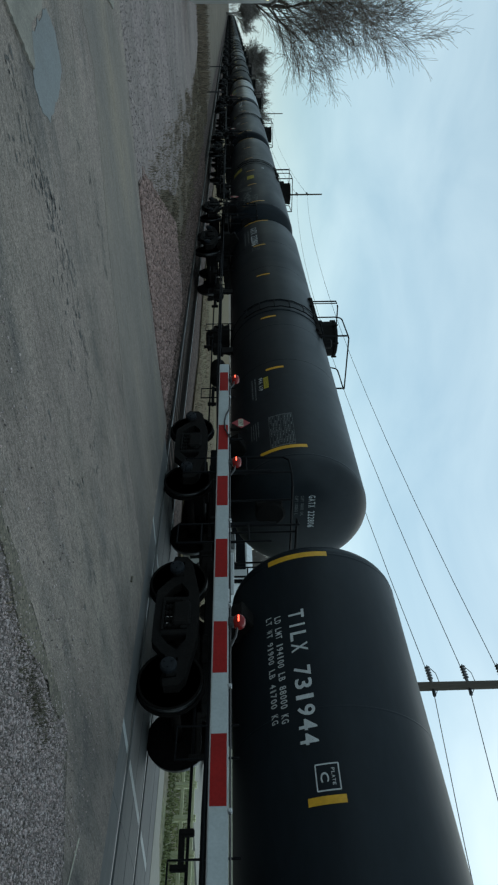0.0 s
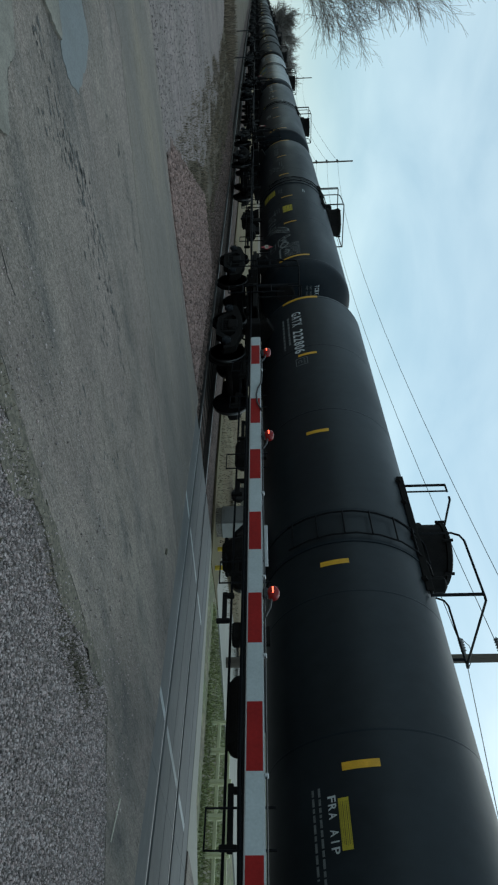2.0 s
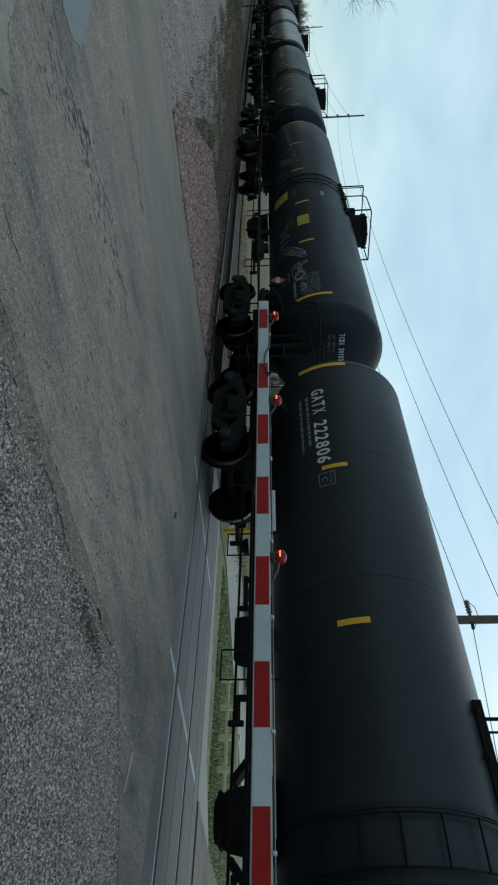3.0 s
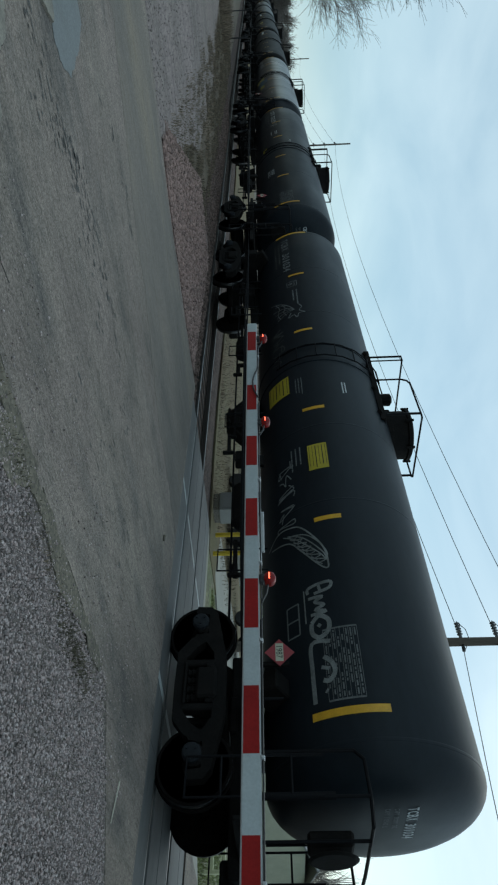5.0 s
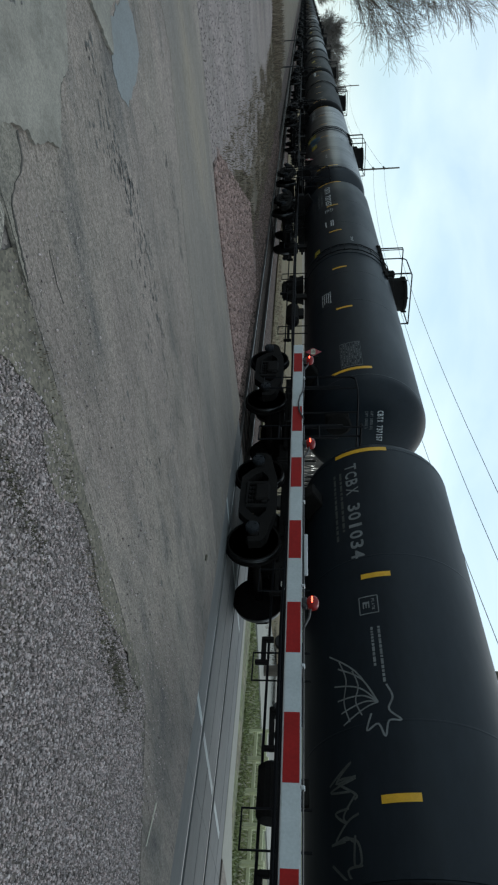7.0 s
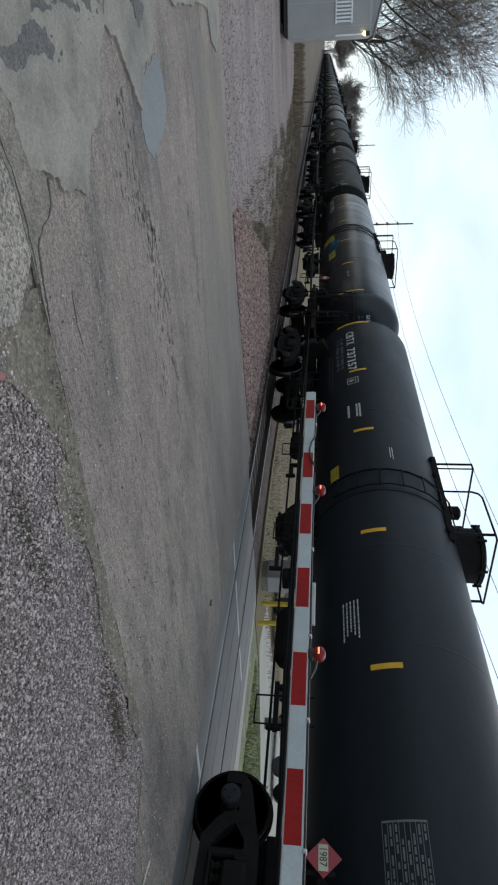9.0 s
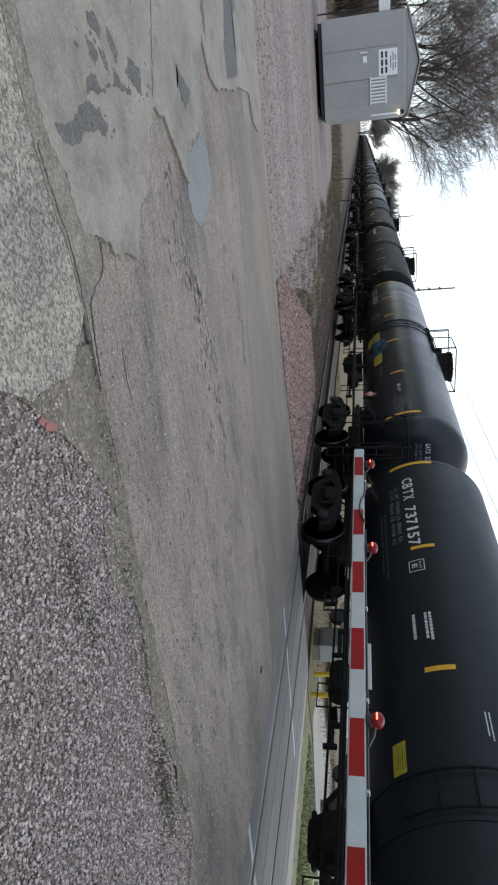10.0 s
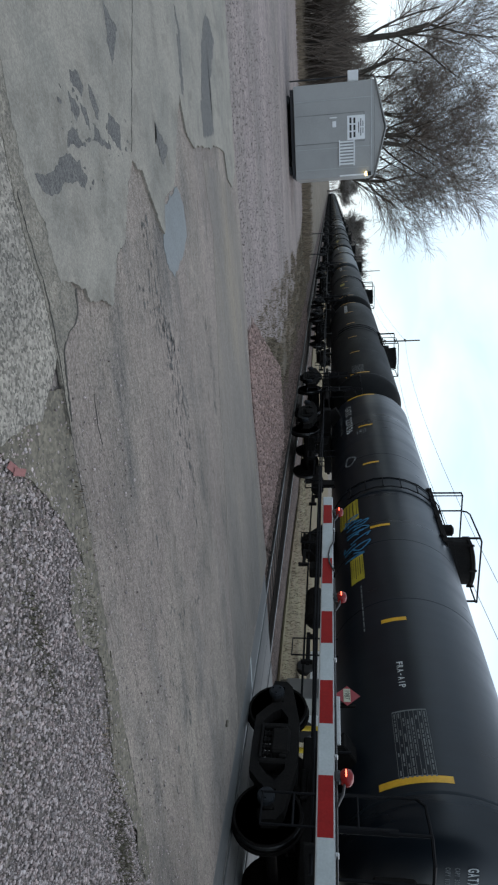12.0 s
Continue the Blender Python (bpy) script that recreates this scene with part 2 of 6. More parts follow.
M = {
    "tank": material("black_tank_paint", (0.0092, 0.0132, 0.0175), 0.47, vary=0.18, scale=0.7, grain=9, bump=0.10, bump_scale=1.1, depth=0.03, spec=0.18,
                     tint=(0.0106, 0.0146, 0.0182), tint_scale=0.55, tint_amount=0.8, stretch=(1, 0.35, 1)),
    "tank_gloss": material("blue_black_gloss_tank_paint", (0.0052, 0.0084, 0.0125), 0.33, vary=0.20, scale=1.6, grain=9, bump=0.10, bump_scale=1.1, depth=0.03, spec=0.36,
                           tint=(0.0072, 0.0105, 0.0148), tint_scale=0.9, tint_amount=0.8, stretch=(0.2, 1, 0.12)),
    "tank_grey": material("greyed_black_tank_paint", (0.0118, 0.0158, 0.0192), 0.46, vary=0.22, scale=0.8, grain=9, bump=0.10, bump_scale=1.1, depth=0.03, spec=0.24,
                          tint=(0.0155, 0.0185, 0.0208), tint_scale=0.6, tint_amount=0.8, stretch=(0.5, 0.6, 0.4)),
    "under": material("dusty_black_steel", (0.0105, 0.0097, 0.0092), 0.75, vary=0.4, scale=4, grain=40, bump=0.2, spec=0.08, tint=(0.010, 0.0085, 0.0075), tint_scale=2, tint_amount=0.6),
    "rail_bar": material("black_rail_paint", (0.005, 0.005, 0.006), 0.6, spec=0.12, vary=0.2),
    "wheel": material("rusty_wheel_steel", (0.0092, 0.0080, 0.0074), 0.8, spec=0.03, metal=0.0, vary=0.3, scale=8),
    "tread": material("polished_tread_steel", (0.07, 0.07, 0.07), 0.4, metal=1.0, vary=0.15, scale=20),
    "cap": material("blue_bearing_cap", (0.022, 0.024, 0.027), 0.6, spec=0.08, vary=0.2),
    "yellow": material("yellow_reflective_tape", (0.62, 0.34, 0.02), 0.4, vary=0.12, scale=9),
    "sign_yellow": material("yellow_notice_paint", (0.42, 0.34, 0.025), 0.55, vary=0.15, scale=5),
    "letter": material("white_stencil_paint", (0.50, 0.52, 0.52), 0.6, vary=0.14, scale=12),
    "letter_dim": material("weathered_stencil_paint", (0.14, 0.15, 0.15), 0.7, vary=0.3, scale=9),
    "table_paint": material("faded_table_paint", (0.115, 0.122, 0.122), 0.7, vary=0.3, scale=9),
    "tank_matte": material("matte_weathered_tank_paint", (0.006, 0.0066, 0.007), 0.62, vary=0.3, scale=0.7, grain=9, bump=0.06, bump_scale=1.3, depth=0.02, spec=0.16,
                           tint=(0.013, 0.012, 0.010), tint_scale=0.4, tint_amount=0.8, stretch=(1, 0.35, 1)),
    "graffiti": material("faded_spray_paint", (0.16, 0.17, 0.165), 0.7, vary=0.4, scale=5),
    "graffiti_faint": material("thin_spray_paint", (0.045, 0.05, 0.046), 0.7, vary=0.4, scale=5),
    "blue_spray": material("blue_spray_paint", (0.03, 0.17, 0.30), 0.6, vary=0.3, scale=5),
    "placard_red": material("red_placard", (0.24, 0.025, 0.032), 0.5, vary=0.1),
    "white": material("white_enamel", (0.75, 0.76, 0.76), 0.5, vary=0.06, scale=8),
    "arm_white": material("white_reflective_sheeting", (0.40, 0.43, 0.43), 0.5, vary=0.10, scale=5, bump=0.05, spec=0.2),
    "arm_red": material("red_reflective_sheeting", (0.255, 0.012, 0.011), 0.5, vary=0.14, scale=5, bump=0.05, spec=0.14),
    "alu": material("aluminium_edging", (0.42, 0.43, 0.43), 0.5, metal=0.5, vary=0.1),
    "cable": material("black_cable_rubber", (0.015, 0.015, 0.016), 0.5, vary=0.2),
    "asphalt": material("worn_asphalt", (0.208, 0.172, 0.149), 0.88, spec=0.25, vary=0.24, scale=1.1, grain=38, bump=0.7, bump_scale=55, stretch=(0.4, 1, 1),
                        tint=(0.250, 0.212, 0.176), tint_scale=0.75, tint_amount=0.95, tint2=(0.105, 0.096, 0.090), tint2_scale=1.5, tint2_amount=0.8, streak=0.32, streak_scale=19.0,
                        speckle=0.36, speckle_scale=95, depth=0.011),
    "old_layer": material("pale_worn_surface_layer", (0.245, 0.222, 0.187), 0.9, spec=0.3, vary=0.13, scale=1.6, grain=35, bump=0.4, bump_scale=50,
                          tint=(0.180, 0.170, 0.146), tint_scale=1.2, tint_amount=0.7, tint2=(0.125, 0.112, 0.093), tint2_scale=4, tint2_amount=0.5, speckle=0.15, speckle_scale=120),
    "worn_dark": material("dark_worn_asphalt", (0.094, 0.088, 0.081), 0.85, vary=0.2, scale=3, grain=38, bump=0.6, bump_scale=55, speckle=0.4, speckle_scale=105),
    "wet": material("damp_smooth_asphalt", (0.138, 0.144, 0.142), 0.55, vary=0.12, scale=2, grain=30, bump=0.2, bump_scale=60, tint=(0.115, 0.116, 0.110), tint_scale=3, tint_amount=0.6, speckle=0.15, speckle_scale=110),
    "concrete": material("exposed_aggregate_concrete", (0.240, 0.214, 0.180), 0.9, spec=0.3, vary=0.2, scale=1.5, grain=40, bump=0.6, bump_scale=55, speckle=0.55, speckle_scale=80, depth=0.009, tint=(0.165, 0.15, 0.13), tint_scale=1.1, tint_amount=0.6),
    "panel": material("crossing_panel_concrete", (0.118, 0.118, 0.114), 0.74, tint=(0.075, 0.075, 0.072), tint_scale=0.9, tint_amount=0.7, vary=0.2, scale=1.5, grain=20, bump=0.2, stretch=(1, 0.3, 1)),
    "paint_line": material("worn_white_road_paint", (0.40, 0.42, 0.41), 0.7, vary=0.25, scale=6),
    "gap": material("flangeway_rubber", (0.02, 0.02, 0.02), 0.7, vary=0.3),
    "rail": material("rusty_rail_web", (0.032, 0.023, 0.018), 0.7, vary=0.3, scale=5),
    "rail_head": material("shiny_rail_head", (0.13, 0.125, 0.12), 0.42, metal=1.0, vary=0.1, stretch=(1, 0.1, 1)),
    "tie": material("creosoted_tie_wood", (0.026, 0.021, 0.017), 0.9, spec=0.15, vary=0.35, scale=5, stretch=(0.3, 1, 1)),
    "gravel_bed": material("gravel_bed", (0.150, 0.126, 0.115), 0.95, vary=0.2, scale=1.1, grain=40, bump=0.9, bump_scale=40, speckle=0.55, speckle_scale=34, depth=0.02,
                           tint=(0.16, 0.14, 0.10), tint_scale=0.5, tint_amount=0.5),
    "gravel_lot": material("packed_gravel_lot", (0.232, 0.186, 0.172), 0.95, vary=0.15, scale=0.6, grain=18, bump=0.7, bump_scale=26, speckle=0.30, speckle_scale=22, depth=0.02,
                           stretch=(0.35, 1, 1), tint=(0.15, 0.13, 0.11), tint_scale=0.35, tint_amount=0.5, streak=0.35, streak_scale=2.5),
    "stone": material("crushed_stone", (0.330, 0.282, 0.268), 0.9, vary=0.2, scale=30, bump=0.2, random_tone=0.56, tint=(0.290, 0.205, 0.185), tint_scale=28, tint_amount=0.6),
    "lot_stone": material("lot_stone", (0.215, 0.180, 0.170), 0.9, vary=0.2, scale=20, bump=0.2, random_tone=0.35),
    "ballast": material("pink_granite_ballast", (0.222, 0.148, 0.127), 0.9, vary=0.2, scale=20, bump=0.3, random_tone=0.45),
    "ballast_dark": material("dark_ballast_stone", (0.125, 0.088, 0.074), 0.9, spec=0.2, vary=0.2, scale=20, bump=0.3, random_tone=0.45),
    "ballast_bed": material("ballast_bed", (0.096, 0.070, 0.060), 0.95, spec=0.15, vary=0.25, scale=2, grain=25, bump=1.0, bump_scale=18, speckle=0.5, speckle_scale=16, depth=0.04),
    "ballast_pink": material("spilled_pink_ballast", (0.190, 0.130, 0.112), 0.95, vary=0.2, scale=2, grain=25, bump=1.0, bump_scale=18, speckle=0.5, speckle_scale=18, depth=0.04),
    "smooth_asphalt": material("smooth_newer_asphalt", (0.195, 0.168, 0.143), 0.9, vary=0.2, scale=0.9, grain=34, bump=0.45, bump_scale=55, stretch=(0.3, 1, 1), spec=0.25,
                               tint=(0.155, 0.138, 0.124), tint_scale=0.6, tint_amount=0.8, tint2=(0.200, 0.168, 0.126), tint2_scale=0.9, tint2_amount=0.7, streak=0.2, streak_scale=11.0, speckle=0.22, speckle_scale=100),
    "pale_lot": material("pale_concrete_lot", (0.26, 0.25, 0.215), 0.85, vary=0.1, scale=0.5, grain=12, bump=0.1, tint=(0.33, 0.31, 0.26), tint_scale=0.3, tint_amount=0.6),
    "lawn": material("green_lawn", (0.085, 0.120, 0.038), 0.95, vary=0.25, scale=0.4, grain=8, bump=0.4),
    "verge_soil": material("leafy_verge_soil", (0.160, 0.140, 0.088), 0.95, vary=0.35, scale=2.0, grain=14, bump=0.6, tint=(0.130, 0.160, 0.062), tint_scale=0.9, tint_amount=0.9, speckle=0.35, speckle_scale=14),
    "white_paint": material("white_vehicle_paint", (0.70, 0.71, 0.70), 0.3, vary=0.04, bump=0),
    "leaf_red": material("faded_red_paper", (0.26, 0.11, 0.10), 0.8, vary=0.2),
    "stick": material("bleached_stick", (0.42, 0.39, 0.32), 0.8, vary=0.2),
    "glass": material("dark_car_glass", (0.01, 0.012, 0.014), 0.08, vary=0.05, bump=0),
    "car_paint": material("dark_grey_car_paint", (0.03, 0.032, 0.036), 0.25, vary=0.05, bump=0),
    # distance haze painted into the colour: paler and greyer than the near twigs
    "haze_twig": material("haze_greyed_twigs", (0.155, 0.138, 0.124), 0.95, vary=0.2, scale=0.3, bump=0),
    "soil": material("field_soil_and_dead_grass", (0.130, 0.097, 0.068), 0.95, vary=0.3, scale=0.25, grain=6, bump=0.6, bump_scale=4, depth=0.05,
                     tint=(0.080, 0.066, 0.038), tint_scale=0.35, tint_amount=0.8),
    "sand": material("pale_dry_dirt", (0.150, 0.115, 0.074), 0.95, spec=0.08, vary=0.15, scale=0.5, grain=14, bump=0.3, tint=(0.15, 0.14, 0.085), tint_scale=0.3, tint_amount=0.7),
    "shelf": material("gritty_tan_asphalt", (0.195, 0.172, 0.138), 0.9, vary=0.22, scale=5, grain=40, bump=0.7, bump_scale=60, speckle=0.35, speckle_scale=110, tint=(0.105, 0.093, 0.076), tint_scale=6, tint_amount=0.5),
    "crack": material("crack_dirt_and_edge_shade", (0.05, 0.045, 0.038), 0.95, vary=0.3, scale=9, grain=40, bump=0.5),
    "mud": material("silty_mud", (0.130, 0.112, 0.084), 0.9, vary=0.3, scale=3, grain=30, bump=0.5, speckle=0.35, speckle_scale=55),
    "grass": material("winter_grass", (0.180, 0.200, 0.080), 0.9, vary=0.3, scale=2, random_tone=0.5),
    "moss": material("dull_green_weeds", (0.108, 0.094, 0.062), 0.9, vary=0.3, scale=2, random_tone=0.5),
    "dry_grass": material("dry_weeds", (0.165, 0.128, 0.090), 0.9, vary=0.3, scale=2, random_tone=0.5),
    "hut": material("galvanised_sheet", (0.33, 0.33, 0.32), 0.5, metal=0.25, vary=0.08, scale=1.4, grain=30, bump=0.04),
    "hut_dark": material("dark_base_frame", (0.02, 0.02, 0.022), 0.7, vary=0.2),
    "lamp": material("warm_porch_lamp", (0.9, 0.8, 0.5), 0.4, emit=(1.0, 0.78, 0.35), emit_strength=6.0),
    "lens_on": material("red_lamp_lens", (0.13, 0.008, 0.010), 0.32, spec=0.25, vary=0.05, emit=(1.0, 0.06, 0.03), emit_strength=0.022),
    "glow": material("red_lamp_filament", (0.6, 0.05, 0.03), 0.3, emit=(1.0, 0.10, 0.05), emit_strength=4.0),
    "bark": material("grey_bark", (0.075, 0.062, 0.050), 0.9, vary=0.3, scale=6, bump=0.4),
    "twig": material("brown_twigs", (0.15, 0.118, 0.095), 0.9, vary=0.2, scale=3),
    "pole": material("weathered_pole_wood", (0.085, 0.07, 0.055), 0.85, vary=0.25, scale=5, stretch=(1, 1, 0.1)),
    "porcelain": material("grey_insulator_glaze", (0.12, 0.12, 0.125), 0.3, vary=0.1),
    "yellow_steel": material("yellow_steel_paint", (0.6, 0.42, 0.03), 0.5, vary=0.12),
    "cream": material("cream_siding", (0.40, 0.40, 0.30), 0.8, vary=0.1, scale=1.5),
    "fence": material("pale_yellow_fence_paint", (0.72, 0.71, 0.46), 0.7, vary=0.1, scale=4),
    "roof": material("grey_roof_sheet", (0.2, 0.2, 0.2), 0.7, vary=0.15),
}


# ---- mesh helpers ----
def mesh_from(name, bm, mat, smooth=False):
    me = bpy.data.meshes.new(name)
    bm.to_mesh(me)
    bm.free()
    for m in (mat if isinstance(mat, (list, tuple)) else [mat]):
        me.materials.append(m)
    if smooth:
        me.shade_smooth()
    return me


def part(name, bm, mat, parent, label="", smooth=False):
    """Links a bmesh as one mesh object under a thing or part."""
    ob = new(name, mesh_from(name, bm, mat, smooth) if isinstance(bm, bmesh.types.BMesh) else bm)
    ob.parent = parent
    if label:
        ob["label"] = label
    return ob


def thing(name, label, category, group="", kind="", at=(0, 0, 0)):
    ob = new(name)
    ob.location = at
    return tagged(ob, label, category, group, kind)


def solid(name, bm, mat, label, category, group="", kind="", smooth=False):
    return tagged(new(name, mesh_from(name, bm, mat, smooth)), label, category, group, kind)


def block(bm, c, s, bevel=0.0, turn=None, mat=0):
    """A box of centre c and size s, its edges rounded by bevel."""
    vs = bmesh.ops.create_cube(bm, size=1)["verts"]
    m = Matrix.Translation(c) @ (turn or Matrix()) @ Matrix.Diagonal((*s, 1))
    bmesh.ops.transform(bm, matrix=m, verts=vs)
    fs = {f for v in vs for f in v.link_faces}
    for f in fs:
        f.material_index = mat
    if bevel:
        es = list({e for v in vs for e in v.link_edges})
        bmesh.ops.bevel(bm, geom=es, offset=bevel, segments=1, affect="EDGES", profile=0.5, clamp_overlap=True)
    return bm


def rod(bm, a, b, r, n=8, r2=None, mat=0):
    """A round bar from a to b."""
    a, b = Vector(a), Vector(b)
    d = b - a
    made = bmesh.ops.create_cone(bm, cap_ends=True, segments=n, radius1=r, radius2=r if r2 is None else r2, depth=d.length)
    m = Matrix.Translation((a + b) / 2) @ d.to_track_quat("Z", "Y").to_matrix().to_4x4()
    bmesh.ops.transform(bm, matrix=m, verts=made["verts"])
    for f in {f for v in made["verts"] for f in v.link_faces}:
        f.material_index = mat
    return bm


def pipe(bm, pts, r, n=6):
    """A bent bar through the points, one closed skin with mitred corners."""
    pts = [Vector(p) for p in pts]
    dirs = [(b - a).normalized() for a, b in zip(pts, pts[1:])]
    side = dirs[0].orthogonal().normalized()
    rings = []
    for k, p in enumerate(pts):
        before, after = dirs[max(0, k - 1)], dirs[min(k, len(dirs) - 1)]
        d = (before + after).normalized()
        side = (side - d * side.dot(d)).normalized()
        up = d.cross(side)
        rings.append([bm.verts.new(p + (side * math.cos(2 * math.pi * q / n) + up * math.sin(2 * math.pi * q / n)) * r) for q in range(n)])
    for a, b in zip(rings, rings[1:]):
        for q in range(n):
            bm.faces.new((a[q], a[(q + 1) % n], b[(q + 1) % n], b[q]))
    bm.faces.new(rings[0][::-1])
    bm.faces.new(rings[-1])
    return bm


def lathe(bm, profile, axis="y", n=32, at=(0, 0, 0), mat=0):
    """A turned body: profile is (along, radius) pairs about an axis."""
    rings = []
    for s, r in profile:
        ring = []
        for i in range(n):
            a = 2 * math.pi * i / n
            c, d = r * math.cos(a), r * math.sin(a)
            p = {"y": (c, s, d), "x": (s, c, d), "z": (c, d, s)}[axis]
            ring.append(bm.verts.new(Vector(p) + Vector(at)))
        rings.append(ring)
    for q, w in zip(rings, rings[1:]):
        for i in range(n):
            f = bm.faces.new((q[i], q[(i + 1) % n], w[(i + 1) % n], w[i]))
            f.material_index = mat
    for ring in (rings[0], rings[-1]):
        if (ring[0].co - ring[n // 2].co).length > 1e-3:
            bm.faces.new(ring).material_index = mat
    bmesh.ops.recalc_face_normals(bm, faces=bm.faces)
    return bm


def new_bm():
    return bmesh.new()


def sheet(name, poly, z, mat, label, category, thick=0.08, kind="structure"):
    """A flat slab with the outline poly."""
    bm = new_bm()
    f = bm.faces.new([bm.verts.new((x, y, z)) for x, y in poly])
    if f.normal.z < 0:
        f.normal_flip()
    ext = bmesh.ops.extrude_face_region(bm, geom=[f])
    bmesh.ops.translate(bm, vec=(0, 0, -thick), verts=[v for v in ext["geom"] if isinstance(v, bmesh.types.BMVert)])
    bmesh.ops.recalc_face_normals(bm, faces=bm.faces)
    return solid(name, bm, mat, label, category, kind=kind)


def ragged(poly, step=0.12, rough=0.05, seed=0):
    """An outline with its long edges broken up unevenly."""
    out = []
    for (a, b), (c, d) in zip(poly, poly[1:] + poly[:1]):
        n = max(1, int(math.hypot(c - a, d - b) / step))
        for i in range(n):
            x, y = a + (c - a) * i / n, b + (d - b) * i / n
            v = noise.noise_vector(Vector((x * 2.1, y * 2.1, seed))) + 0.6 * noise.noise_vector(Vector((x * 7, y * 7, seed + 5))) \
                + 0.5 * noise.noise_vector(Vector((x * 23, y * 23, seed + 9)))
            out.append((x + v.x * rough, y + v.y * rough))
    return out


# ---- ground, road and track ----
TRACK_X = 8.4
RAIL_GAP = 0.7525
RAIL_Z = -0.03
ROAD_Y0, ROAD_Y1 = 2.85, 10.0


def make_ground():
    bm = new_bm()
    xs = [-900, -300, -100, -40, -20, -10, -5, 0, 5.4, 6.6, 10.2, 11.4, 14, 20, 40, 100, 300, 900]
    ys = [-900, -300, -100, -40, -20, -10, 0, 5, 10, 20, 40, 70, 100, 200, 400, 1500]
    grid = [[bm.verts.new((x, y, -0.26 if 6 < x < 11 else -0.10)) for x in xs] for y in ys]
    for a, b in zip(grid, grid[1:]):
        for i in range(len(xs) - 1):
            bm.faces.new((a[i], a[i + 1], b[i + 1], b[i]))
    solid("ground", bm, M["soil"], "flat field of dead winter grass and bare soil", "ground", kind="structure")

    far = [(x, ROAD_Y1 + 0.18 * noise.noise(Vector((x * 0.5, 3, 0))) + 0.06 * noise.noise(Vector((x * 2.5, 9, 0))) + 0.12 * max(0, x - 3.5)) for x in np.arange(-59.97, 6.94, 0.3)]
    near = [(x, ROAD_Y0 + 0.10 * noise.noise(Vector((x * 0.7, 1, 0))) + 0.05 * noise.noise(Vector((x * 3.1, 7, 0))) - 1.1 * max(0, x - 4.8)) for x in np.arange(6.93, -60.1, -0.3)]
    sheet("road", far + near, 0.0, M["asphalt"], "worn patched grey asphalt road crossing the track", "road", 0.09)
    sheet("road_beyond", [(10.62, 3.7), (10.62, -4.0), (70, -22), (70, -12), (20, 2.6)], 0.0, M["asphalt"], "asphalt road going on beyond the track", "road", 0.09)

    sheet("gravel_shoulder", ragged([(0.85, 2.95), (6.4, 2.75), (6.4, -8), (0.4, -8), (0.55, 1.6)], 0.3, 0.08, 2), -0.006, M["gravel_bed"],
          "grey crushed gravel shoulder beside the road", "gravel", 0.05)
    sheet("concrete_apron", ragged([(-6, 2.80), (0.03, 2.80), (0.23, 2.84), (0.45, 2.90), (0.75, 2.90), (0.86, 2.78), (1.0, 2.61), (0.97, 2.44), (0.97, 2.23), (0.75, 1.9), (0.45, -8), (-6, -8)], 0.02, 0.02, 4),
          0.0155, M["concrete"], "pale exposed aggregate concrete apron at the road's edge", "pavement", 0.07)
    for i, poly in enumerate(([(0.93, 2.88), (1.35, 2.89), (1.87, 2.87), (1.80, 2.74), (1.62, 2.66), (1.35, 2.50), (1.22, 2.40), (1.12, 2.30), (0.95, 2.15), (0.86, 2.2), (0.9, 2.4)], [(1.86, 2.59), (1.95, 2.88), (2.43, 2.90), (2.49, 2.8), (2.29, 2.53), (2.05, 2.52)],
                              [(2.6, 2.86), (2.9, 2.72), (3.30, 2.62), (3.73, 2.70), (3.7, 2.86)],
                              [(1.6, 2.89), (4.6, 2.87), (4.6, 2.76), (3.7, 2.71), (2.6, 2.74), (1.6, 2.75)])):
        sheet("mud_patch", ragged(poly, 0.02, 0.035 if i < 3 else 0.05, 6 + i), 0.0055 + i * 0.0004, M["mud"], "silty mud washed over the gravel's edge", "mud", 0.02)
    sheet("gravel_lot", ragged([(-60, 9.5), (2.6, 9.6), (3.0, 12), (3.9, 17), (3.6, 24), (1.4, 34), (-8, 36), (-60, 36)], 0.4, 0.25, 8), -0.03, M["gravel_lot"],
          "packed pinkish gravel lot by the road", "gravel", 0.06)
    sheet("ballast_spill", ragged([(2.1, 9.7), (6.75, 10.2), (6.6, 13.5), (6.1, 16.5), (4.4, 15.5), (3.3, 12.4), (2.3, 10.9)], 0.05, 0.28, 9), -0.022, M["ballast_pink"],
          "pinkish spilled track ballast at the road's edge", "ballast", 0.17)
    sheet("dirt_beyond", ragged([(11.2, 9.9), (60, 9.9), (60, 40), (30, 300), (11.6, 300)], 3, 0.5, 9), -0.04, M["sand"], "pale dry dirt strip beyond the track", "dirt", 0.05)
    sheet("road_edge_beyond", [(10.62, 3.7), (12.9, 3.2), (11.35, 4.7), (11.25, 6.1), (10.95, 7.9), (10.85, 9.95), (10.62, 10.2)], -0.02, M["pale_lot"], "pale concrete edge strip beyond the crossing", "pavement", 0.08)
    sheet("verge", ragged([(10.8, 10.1), (10.9, 7.9), (11.2, 6.1), (11.3, 4.75), (13.0, 3.1), (20, 1.5), (24, 6.0), (15.5, 8.9), (13.7, 9.7), (12.5, 10.1)], 0.2, 0.08, 33), -0.06, M["verge_soil"],
          "grassy verge with leaf litter beyond the track", "verge", 0.05)
    sheet("concrete_lot", [(12.6, 10.3), (13.7, 9.8), (14.9, 9.5), (16.0, 9.0), (24, 6.2), (26, 9), (26, 15.0), (13.4, 12.4)], -0.035, M["pale_lot"], "pale concrete parking lot beyond the track", "pavement", 0.05)
